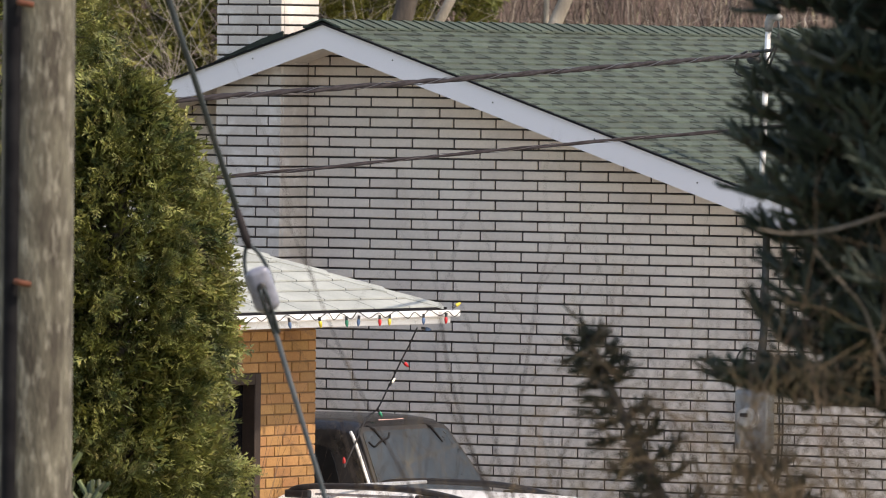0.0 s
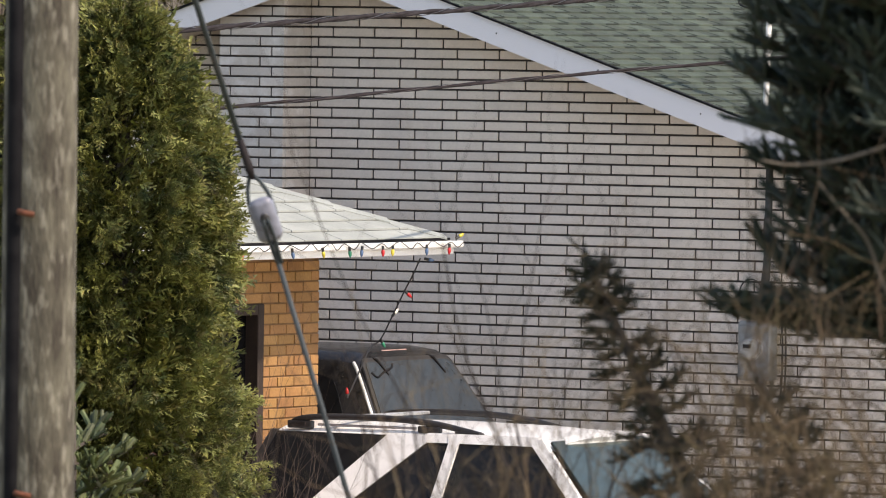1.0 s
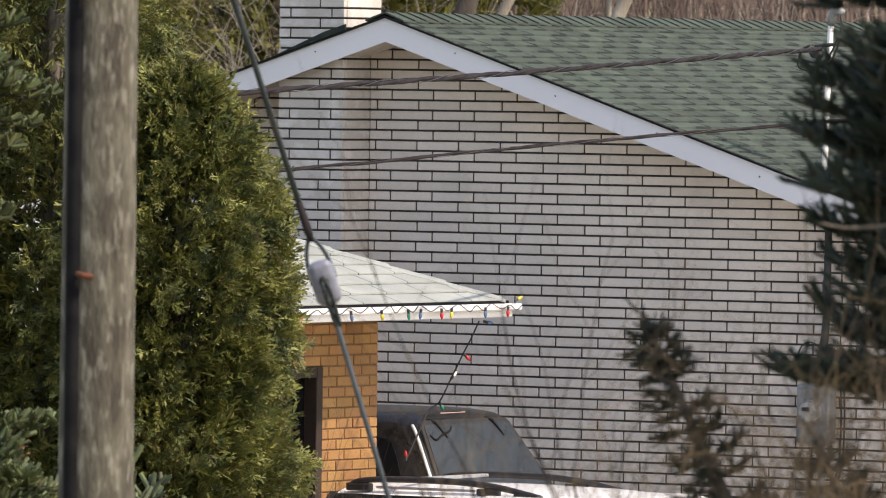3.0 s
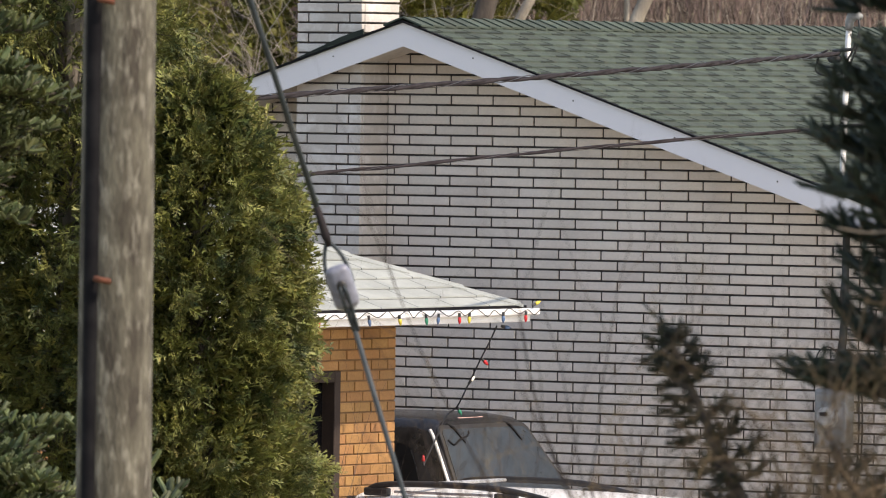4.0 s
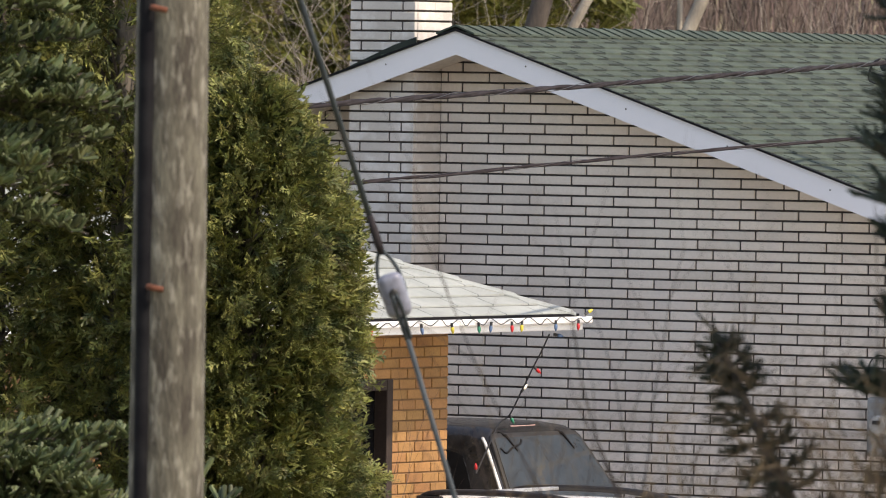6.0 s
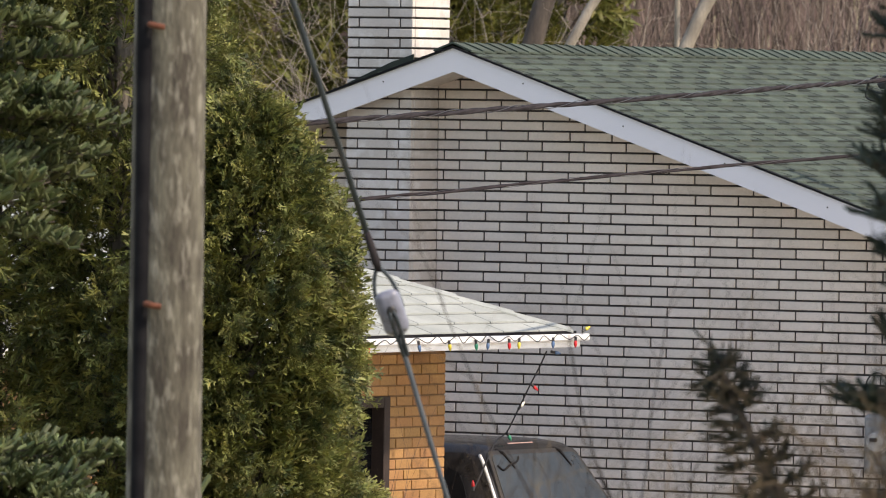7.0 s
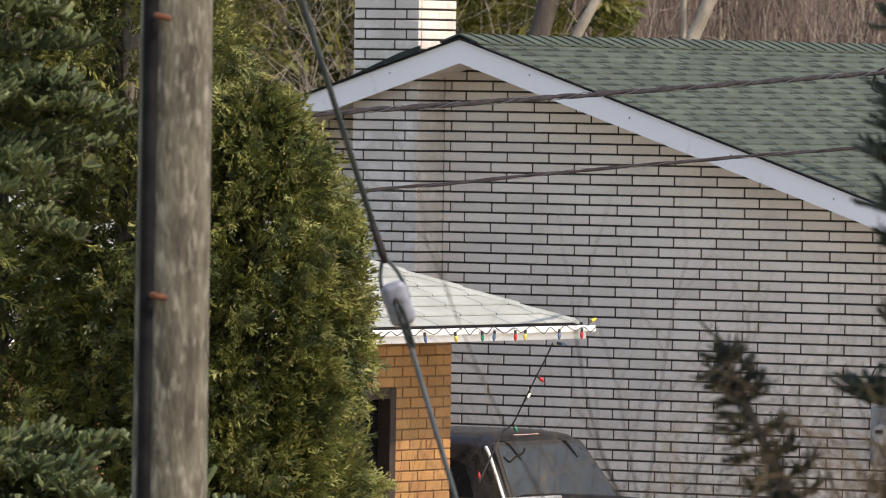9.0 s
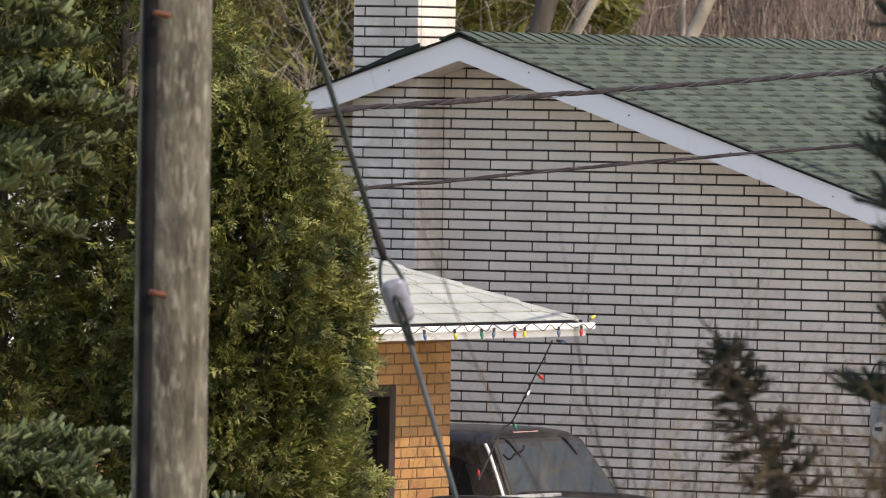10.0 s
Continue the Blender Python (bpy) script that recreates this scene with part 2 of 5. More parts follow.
def add_box(bm, lo, hi, bevel=0.0, seg=1):
    m = Matrix.Translation([(p + q) / 2 for p, q in zip(lo, hi)]) @ Matrix.Diagonal([q - p for p, q in zip(lo, hi)] + [1])
    vs = bmesh.ops.create_cube(bm, size=1, matrix=m)["verts"]
    if bevel:
        es = list({ed for v in vs for ed in v.link_edges})
        bmesh.ops.bevel(bm, geom=es, offset=bevel, segments=seg, affect="EDGES", profile=0.5)
    return bm


def box(lo, hi, bevel=0.0, seg=1):
    return add_box(bmesh.new(), lo, hi, bevel, seg)


def prism(points, vec):
    """A closed prism: the flat polygon points, pushed along vec."""
    bm = bmesh.new()
    p = [bm.verts.new(q) for q in points]
    q = [bm.verts.new(Vector(w) + Vector(vec)) for w in points]
    bm.faces.new(p)
    bm.faces.new(q[::-1])
    for i in range(len(p)):
        j = (i + 1) % len(p)
        bm.faces.new((p[i], q[i], q[j], p[j]))
    return bm


def add_tube(bm, pts, radius, sides=8, cap=True):
    """A tube through pts; radius is a number or one per point."""
    pts = [Vector(p) for p in pts]
    rad = [radius] * len(pts) if isinstance(radius, (int, float)) else radius
    rings, up = [], None
    for i, p in enumerate(pts):
        d = (pts[min(i + 1, len(pts) - 1)] - pts[max(i - 1, 0)]).normalized()
        if up is None:
            up = d.orthogonal().normalized()
        side = d.cross(up).normalized()
        up = side.cross(d).normalized()
        rings.append([bm.verts.new(p + rad[i] * (math.cos(t) * up + math.sin(t) * side)) for t in (2 * math.pi * k / sides for k in range(sides))])
    for r, s in zip(rings, rings[1:]):
        for k in range(sides):
            bm.faces.new((r[k], r[(k + 1) % sides], s[(k + 1) % sides], s[k]))
    if cap:
        bm.faces.new(rings[0][::-1])
        bm.faces.new(rings[-1])
    return bm


def tube(pts, radius, sides=8):
    return add_tube(bmesh.new(), pts, radius, sides)


def ell(c, r, u=12, v=8):
    bm = bmesh.new()
    bmesh.ops.create_uvsphere(bm, u_segments=u, v_segments=v, radius=1, matrix=Matrix.Translation(c) @ Matrix.Diagonal((*r, 1)))
    return bm


# ---- ground ----
def ground_z(x, y):
    d = math.hypot(x - EYE[0], y - EYE[1])
    f = min(1, max(0, (50 - d) / 40))
    z = 2.6 * f * f * (3 - 2 * f)
    g = max(0.0, (y - 14 + 0.15 * x) / 60)
    return z + 9.0 * min(g, 1.0) ** 1.15 + 0.03 * math.sin(x * 0.9) * math.cos(y * 0.7)


def build_ground():
    xs = [-1500, -600, -250] + [-120 + 4 * i for i in range(61)] + [250, 600, 1500]
    ys = [-1500, -600, -250] + [-120 + 4 * i for i in range(61)] + [250, 600, 1500]
    bm = bmesh.new()
    vs = [[bm.verts.new((x, y, ground_z(x, y))) for x in xs] for y in ys]
    for j in range(len(ys) - 1):
        for i in range(len(xs) - 1):
            bm.faces.new((vs[j][i], vs[j][i + 1], vs[j + 1][i + 1], vs[j + 1][i]))
    tagged(part("ground", bm, M_ground, smooth=True), "spring grass and brown leaf litter, rising behind the house", "ground", kind="structure")
    bm = bmesh.new()
    add_box(bm, (2.3, -14, -0.1), (13.5, -0.3, 0.045), 0.02)
    add_box(bm, (-4.5, -3.5, -0.1), (2.3, -0.3, 0.045), 0.02)
    tagged(part("driveway", bm, M_gravel), "pale gravel driveway between the two houses", "driveway", kind="structure")


build_ground()

# ---- white brick house ----
AX, AZ, SL = 0.073, 4.567, 0.323   # ridge x, ridge top z, slope
THICK = 0.16                        # upright thickness of the roof edge
OVER = 0.45                         # overhang of the rake
EAVE = 4.75                         # half width to the eave
XL, XR, DEPTH = AX - 4.35, AX + 4.35, 9.8
COURSE, PITCH = 0.0677, 0.3275
MORTAR_Z = 4.066


def roof_under(x):
    return AZ - THICK - SL * abs(x - AX)


def brick_mesh(name, lx, ly, lz, b=0.003):
    """A brick about its centre; its visible edges are slightly eased."""
    bm = box((-lx / 2, -ly / 2, -lz / 2), (lx / 2, ly / 2, lz / 2), b)
    me = bpy.data.meshes.new(name)
    bm.to_mesh(me)
    bm.free()
    return me


def house_walls():
    zt = roof_under(AX) + 0.05
    outline = [(XL, 0, -0.3), (XR, 0, -0.3), (XR, 0, roof_under(XR) + 0.05), (AX, 0, zt), (XL, 0, roof_under(XL) + 0.05)]
    wall = part("wall_gable", prism(outline, (0, 0.25, 0)), M_mortar)
    tagged(wall, "gable wall of pale grey long bricks with dark raked joints", "wall", kind="structure")
    for nm, lo, hi in (("wall_east", (XR - 0.25, 0.25, -0.3), (XR, DEPTH, roof_under(XR) + 0.04)),
                       ("wall_west", (XL, 0.25, -0.3), (XL + 0.25, DEPTH, roof_under(XL) + 0.04))):
        tagged(part(nm, box(lo, hi), M_brick_rest), "side wall of pale grey brick", "wall", kind="structure")
    bk = [(p[0], DEPTH, p[2]) for p in outline]
    tagged(part("wall_back", prism(bk, (0, 0.25, 0)), M_brick_rest), "back gable wall of pale grey brick", "wall", kind="structure")
    return wall


def roof_half(sign, name, label):
    x0, x1 = AX, AX + sign * EAVE
    z0, z1 = AZ - 0.02, AZ - 0.02 - SL * EAVE
    pts = [(x0, -OVER + 0.02, z0), (x1, -OVER + 0.02, z1), (x1, -OVER + 0.02, z1 - THICK + 0.03), (x0, -OVER + 0.02, z0 - THICK + 0.03)]
    ob = part(name, prism(pts, (0, DEPTH + 0.25 + 2 * OVER - 0.04, 0)), M_soffit)
    tagged(ob, label, "roof", kind="structure")
    # rake board, with its black edge above
    fp = [(x0, -OVER, z0), (x1, -OVER, z1), (x1, -OVER, z1 - THICK), (x0, -OVER, z0 - THICK)]
    part("rake_board", prism(fp, (0, 0.018, 0)), M_fascia, ob, "white metal rake board, dented in places")
    ep = [(x0, -OVER - 0.024, z0 + 0.012), (x1 + sign * 0.01, -OVER - 0.024, z1 + 0.012), (x1 + sign * 0.01, -OVER - 0.024, z1), (x0, -OVER - 0.024, z0)]
    part("drip_edge", prism(ep, (0, 0.04, 0)), M_black, ob, "black shingle edge")
    gb = box((x1 - 0.02, -OVER, z1 - THICK - 0.02), (x1 + 0.02, DEPTH + 0.25 + OVER, z1 - 0.012), 0.004)
    part("eave_board", gb, M_fascia, ob)
    for i in range(5):
        d = 0.55 + 0.78 * i
        x = x0 + sign * d
        part("nail_head", ell((x, -OVER - 0.001, AZ - 0.02 - SL * d - 0.055 - 0.02 * (i % 2)), (0.006, 0.004, 0.006), 8, 5), M_dark_steel, ob)
    return ob


wall_gable = house_walls()
roof_east = roof_half(1, "roof_east", "green asphalt shingle roof slope with white rake board")
roof_west = roof_half(-1, "roof_west", "green asphalt shingle roof slope with white rake board")


def chimney():
    ch = empty("chimney", (-0.85, 0, 0), "pale brick chimney standing on the gable wall, smeared with mortar", "chimney", kind="structure")
    x0, x1, y0, y1 = -0.848, -0.322, -0.33, 0.13
    core = part("core", box((x0 + 0.014, y0 + 0.009, -0.3), (x1 - 0.016, y1 - 0.009, 6.0)), M_mortar, None)
    core.parent, core.matrix_parent_inverse = ch, ch.matrix_basis.inverted()
    meshes = {}
    k0 = math.floor((0.9 - MORTAR_Z) / COURSE)
    for k in range(k0, 29):
        zc = MORTAR_Z + (k + 0.5) * COURSE
        z_hi = zc > 5.95
        if z_hi:
            break
        odd = k % 2
        runs = [("f", [(x0, x0 + 0.0925), (x0 + 0.0925, x0 + 0.42), (x0 + 0.42, x1)] if odd else [(x0, x0 + 0.3275), (x0 + 0.3275, x1)]),
                ("s", [(y0, y0 + 0.0), (y0 + 0.0, y0 + 0.235), (y0 + 0.235, y1)] if odd else [(y0, y0 + 0.3275), (y0 + 0.3275, y1)])]
        for face, cuts in runs:
            for p, q in cuts:
                if q - p < 0.02:
                    continue
                L = q - p - 0.012
                key = (face, round(L, 3))
                if key not in meshes:
                    size = (L, 0.05, COURSE - 0.0135) if face == "f" else (0.05, L, COURSE - 0.0135)
                    meshes[key] = brick_mesh("brick", *size)
                    meshes[key].materials.append(M_chimney)
                ob = new("brick", meshes[key])
                jit = random.uniform(-0.002, 0.002)
                at = ((p + q) / 2, y0 + 0.025 + jit, zc) if face == "f" else (x1 - 0.025 + jit, (p + q) / 2 + (0.004 if p > y0 else 0.025), zc)
                ob.parent = ch
                ob.matrix_parent_inverse = ch.matrix_basis.inverted()
                ob.location = at
    bm = box((x0 - 0.05, y0 - 0.05, 6.0), (x1 + 0.05, y1 + 0.05, 6.09), 0.012)
    cp = part("cap", bm, M_mortar, ch)
    cp.matrix_parent_inverse = ch.matrix_basis.inverted()
    # flashing where the stack leaves the roof
    base = lambda x: AZ - SL * (AX - x)
    fl = part("flashing", prism([(x0 - 0.01, y0 - 0.012, base(x0 - 0.01) - 0.03), (x1 + 0.012, y0 - 0.012, base(x1) - 0.03),
                                 (x1 + 0.012, y0 - 0.012, base(x1) + 0.062), (x1 - 0.16, y0 - 0.012, base(x1 - 0.16) + 0.06), (x0 - 0.01, y0 - 0.012, base(x0) + 0.022)], (0, 0.011, 0)), M_shingle_dark, ch, "dark green step flashing")
    fl.matrix_parent_inverse = ch.matrix_basis.inverted()


chimney()


def service_entrance():
    """The white mast through the roof, the meter on the wall below."""
    ms = empty("service_mast", (3.27, -0.13, 3.4), "white service mast through the roof overhang with dark insulators", "service mast")
    inv = ms.matrix_basis.inverted()

    def sub(nm, bm, m, label="", smooth=True):
        o = part(nm, bm, m, ms, label, smooth)
        o.matrix_parent_inverse = inv
        return o
    sub("pipe", tube([(3.26, -0.13, 3.30), (3.262, -0.13, 3.45), (3.285, -0.13, 4.25), (3.30, -0.13, 4.55)], 0.020, 12), M_white_metal)
    sub("collar", tube([(3.277, -0.13, 3.94), (3.279, -0.13, 4.0)], 0.03, 12), M_galv)
    sub("boot", tube([(3.268, -0.13, 3.50), (3.268, -0.13, 3.535), (3.27, -0.13, 3.575), (3.27, -0.13, 3.59)], [0.055, 0.048, 0.034, 0.026], 14), M_white_metal, "white roof boot")
    hd = tube([(3.30, -0.13, 4.53), (3.305, -0.135, 4.58), (3.325, -0.14, 4.62), (3.36, -0.15, 4.635), (3.40, -0.15, 4.61)], [0.026, 0.03, 0.034, 0.032, 0.022], 12)
    sub("weatherhead", hd, M_grey_box, "grey weatherhead")
    sub("insulator", tube([(3.22, -0.17, 4.315), (3.22, -0.17, 4.345), (3.22, -0.17, 4.375)], [0.035, 0.055, 0.03], 10), M_plastic)
    sub("insulator", tube([(3.36, -0.17, 4.235), (3.36, -0.17, 4.265), (3.36, -0.17, 4.295)], [0.035, 0.055, 0.03], 10), M_plastic)
    sub("clamp", tube([(3.20, -0.16, 4.39), (3.38, -0.16, 4.41)], 0.012, 8), M_dark_steel)
    for dz, w in ((0.0, 0.10), (0.05, 0.16)):
        loop = [(3.39, -0.16, 4.60), (3.40, -0.18, 4.5 - dz), (3.30, -0.2, 4.30 - dz), (3.16 - w / 3, -0.2, 4.30 - dz), (3.12, -0.2, 4.36), (3.18, -0.19, 4.40)]
        sub("drip_loop", tube(smooth_path(loop, 5), 0.007, 6), M_plastic)
    mt = empty("electric_meter", (3.16, -0.05, 1.75), "grey electric meter box with round glass meter on brick wall", "electric meter")
    inv = mt.matrix_basis.inverted()

    def sub2(nm, bm, m, label="", smooth=False):
        o = part(nm, bm, m, mt, label, smooth)
        o.matrix_parent_inverse = inv
        return o
    sub2("housing", box((3.075, -0.13, 1.80), (3.320, -0.012, 2.19), 0.02, 2), M_grey_box)
    sub2("cover", box((3.095, -0.142, 1.83), (3.325, -0.128, 2.16), 0.006), M_grey_box)
    sub2("ring", tube([(3.20, -0.14, 2.01), (3.20, -0.165, 2.01)], 0.075, 24), M_galv)
    sub2("dial", tube([(3.20, -0.16, 2.01), (3.20, -0.20, 2.01), (3.20, -0.21, 2.01)], [0.066, 0.064, 0.055], 24), M_meter_face, "pale round meter face")
    sub2("display", box((3.17, -0.216, 2.015), (3.225, -0.209, 2.04)), M_plastic, "dark display")
    sub2("conduit", tube([(3.235, -0.07, 2.19), (3.235, -0.07, 2.38), (3.265, -0.09, 2.5), (3.290, -0.12, 2.62), (3.305, -0.13, 3.32)], [0.03, 0.03, 0.028, 0.025, 0.025], 12), M_dark_steel, smooth=True)
    sub2("coupling", tube([(3.235, -0.07, 2.20), (3.235, -0.07, 2.25)], 0.038, 12), M_dark_steel)
    sub2("coupling", tube([(3.245, -0.07, 2.36), (3.245, -0.07, 2.40)], 0.038, 12), M_dark_steel)
    sub2("lower_conduit", tube([(3.245, -0.07, 1.80), (3.245, -0.07, 0.0)], 0.022, 12), M_grey_box, smooth=True)
    ring = [(3.13 + 0.085 * math.cos(t), -0.05, 2.37 + 0.09 * math.sin(t)) for t in np.linspace(0.3, 5.9, 22)]
    sub2("cable_loop", tube(ring, 0.005, 6), M_plastic, smooth=True)
    for off in (0.0, 0.025):
        cb = smooth_path([(3.22, -0.04, 2.42), (3.33 + off, -0.035, 2.30), (3.36 + off, -0.03, 2.05), (3.35 + off, -0.03, 1.7), (3.30 + off, -0.03, 1.5)], 5)
        sub2("side_cable", tube(cb, 0.006, 6), M_plastic, smooth=True)
    wr = smooth_path([(3.235, -0.03, 3.42), (3.225, -0.03, 3.2), (3.24, -0.03, 3.0), (3.21, -0.03, 2.8), (3.235, -0.03, 2.45)], 5)
    sub2("loose_wire", tube(wr, 0.005, 6), M_plastic, smooth=True)


def smooth_path(pts, n=6):
    """Catmull-Rom through pts."""
    p = [Vector(q) for q in pts]
    p = [2 * p[0] - p[1]] + p + [2 * p[-1] - p[-2]]
    out = []
    for i in range(1, len(p) - 2):
        for k in range(n):
            t = k / n
            out.append(0.5 * ((2 * p[i]) + (p[i + 1] - p[i - 1]) * t + (2 * p[i - 1] - 5 * p[i] + 4 * p[i + 1] - p[i + 2]) * t * t + (3 * p[i] - p[i - 1] - 3 * p[i + 1] + p[i + 2]) * t ** 3))
    out.append(p[-2])
    return out


service_entrance()

# ---- orange brick house with the pale hip roof ----
OX, OY = 2.17, -3.83          # the wall's plane and its far corner
OW, ON = -4.5, -13.0          # the other two sides
EV = 0.585                    # eaves
EZ0, EZ1 = 2.675, 2.762       # gutter board
HP = 0.385                    # pitch of the hip roof
WIN_Y0, WIN_Y1, WIN_Z0, WIN_Z1 = -5.75, -4.475, 0.95, 2.363


def orange_house():
    bm = bmesh.new()
    add_box(bm, (OX - 0.25, WIN_Y1, -0.3), (OX, OY, EZ0 + 0.03))
    add_box(bm, (OX - 0.25, ON, -0.3), (OX, WIN_Y0, EZ0 + 0.03))
    add_box(bm, (OX - 0.25, WIN_Y0, -0.3), (OX, WIN_Y1, WIN_Z0))
    add_box(bm, (OX - 0.25, WIN_Y0, WIN_Z1), (OX, WIN_Y1, EZ0 + 0.03))
    wl = tagged(part("wall_porch_east", bm, M_orange_mortar), "orange brick wall with buff joints, sunlit below the eaves", "wall", kind="structure")
    for nm, lo, hi in (("wall_porch_north", (OW, OY - 0.25, -0.3), (OX - 0.25, OY, EZ0 + 0.03)), ("wall_porch_west", (OW - 0.25, ON, -0.3), (OW, OY, EZ0 + 0.03)),
                       ("wall_porch_south", (OW, ON, -0.3), (OX - 0.25, ON + 0.25, EZ0 + 0.03))):
        tagged(part(nm, box(lo, hi), M_orange), "orange brick wall of the small house", "wall", kind="structure")
    tagged(part("floor", box((OW, ON + 0.25, 0.02), (OX - 0.25, OY - 0.25, 0.1)), M_wood_dark), "dark floor inside the small house", "floor", kind="structure")
    wn = empty("window_1", (OX - 0.1, -5.1, WIN_Z0), "dark-framed window in the orange brick wall", "window", kind="structure")
    inv = wn.matrix_basis.inverted()
    t = 0.07
    for nm, lo, hi in (("window_frame", (OX - 0.16, WIN_Y1 - t, WIN_Z0), (OX + 0.015, WIN_Y1, WIN_Z1)), ("window_frame", (OX - 0.16, WIN_Y0, WIN_Z0), (OX + 0.015, WIN_Y0 + t, WIN_Z1)),
                       ("window_frame", (OX - 0.16, WIN_Y0 + t, WIN_Z1 - t), (OX + 0.015, WIN_Y1 - t, WIN_Z1)), ("window_sill", (OX - 0.16, WIN_Y0 + t, WIN_Z0), (OX + 0.05, WIN_Y1 - t, WIN_Z0 + 0.06)),
                       ("mullion", (OX - 0.12, -5.14, WIN_Z0 + 0.06), (OX - 0.04, -5.08, WIN_Z1 - t))):
        o = part(nm, box(lo, hi, 0.005), M_wood_dark, wn)
        o.matrix_parent_inverse = inv
    for y0, y1 in ((WIN_Y0 + t, -5.14), (-5.08, WIN_Y1 - t)):
        o = part("pane", box((OX - 0.085, y0, WIN_Z0 + 0.06), (OX - 0.077, y1, WIN_Z1 - t)), M_dark_pane, wn)
        o.matrix_parent_inverse = inv
    # roof: four slopes to a short ridge
    x0, x1, y0, y1 = OW - 0.25 - EV, OX + EV, ON - EV, OY + EV
    hx = (x1 - x0) / 2
    zr = EZ1 + HP * hx
    bm = bmesh.new()
    c = [bm.verts.new(v) for v in ((x1, y0, EZ1), (x1, y1, EZ1), (x0, y1, EZ1), (x0, y0, EZ1))]
    r = [bm.verts.new(v) for v in ((x0 + hx, y0 + hx, zr), (x0 + hx, y1 - hx, zr))]
    d = [bm.verts.new(v.co - Vector((0, 0, 0.05))) for v in c]
    for f in ((c[0], c[1], r[1], r[0]), (c[1], c[2], r[1]), (c[2], c[3], r[0], r[1]), (c[3], c[0], r[0]), d[::-1],
              (c[0], d[0], d[1], c[1]), (c[1], d[1], d[2], c[2]), (c[2], d[2], d[3], c[3]), (c[3], d[3], d[0], c[0])):
        bm.faces.new(f)
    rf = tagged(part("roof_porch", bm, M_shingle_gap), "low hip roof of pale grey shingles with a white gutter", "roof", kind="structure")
    sof = part("soffit", box((x0 + 0.02, y0 + 0.02, EZ0 - 0.004), (x1 - 0.02, y1 - 0.02, EZ0 + 0.012)), M_white_metal, rf)
    # gutter boards and lip
    part("gutter", box((x1 - 0.015, y0, EZ0 - 0.01), (x1 + 0.03, y1 + 0.03, EZ1 - 0.025), 0.006), M_white_metal, rf, "white gutter board")
    part("gutter", box((x0 - 0.03, y1 - 0.015, EZ0 - 0.01), (x1 - 0.015, y1 + 0.03, EZ1 - 0.025), 0.006), M_white_metal, rf)
    part("gutter_lip", box((x1 + 0.03, y0, EZ1 - 0.055), (x1 + 0.075, y1 + 0.075, EZ1 - 0.012), 0.008), M_white_metal, rf)
    part("shingle_edge", box((x1 + 0.005, y0, EZ1 - 0.01), (x1 + 0.018, y1, EZ1 + 0.006)), M_black, rf)
    # shingles on the east slope, in courses along the eave
    expo, w = 0.145, 0.42
    k = 0
    while True:
        u0, u1 = k * expo, k * expo + expo - 0.010
        if u1 > 2.6:
            break
        hyp = 1.0
        y = y1 - u0 * hyp - (0.2 if k % 2 else 0.0) + 0.4
        while y > y1 - 4.6:
            ya, yb = y - w + 0.010, y
            y -= w
            yb0, yb1 = min(yb, y1 - u0 - 0.03), min(yb, y1 - u1 - 0.03)
            if yb0 - ya < 0.05 or yb1 - ya < 0.02:
                continue
            lift = 0.013
            q = [(x1 + 0.012 - u0, ya, EZ1 + HP * u0 + lift), (x1 + 0.012 - u0, yb0, EZ1 + HP * u0 + lift), (x1 + 0.012 - u1, yb1, EZ1 + HP * u1 + 0.004), (x1 + 0.012 - u1, ya, EZ1 + HP * u1 + 0.004)]
            part("shingle", prism(q, (0, 0, -0.011)), M_pale_shingle, rf)
        k += 1
    n = 12
    for i in range(n):
        u = 0.02 + i * 0.26
        p0, p1 = Vector((x1 - u, y1 - u, EZ1 + HP * u + 0.022)), Vector((x1 - u - 0.29, y1 - u - 0.29, EZ1 + HP * (u + 0.29) + 0.012))
        s = Vector((1, -1, 0)).normalized() * 0.1
        drop = Vector((0, 0, -0.026))
        bm = bmesh.new()
        v = [bm.verts.new(z) for z in (p0 + s + drop, p0, p0 - s + drop, p1 + s + drop, p1, p1 - s + drop)]
        lo = [bm.verts.new(z.co - Vector((0, 0, 0.01))) for z in v]
        for f in ((0, 1, 4, 3), (1, 2, 5, 4)):
            bm.faces.new([v[j] for j in f])
            bm.faces.new([lo[j] for j in f[::-1]])
        for f in ((0, 1), (1, 2), (2, 5), (5, 4), (4, 3), (3, 0)):
            bm.faces.new((v[f[0]], lo[f[0]], lo[f[1]], v[f[1]]))
        part("hip_shingle", bm, M_pale_shingle, rf)
    return wl


wall_orange = orange_house()


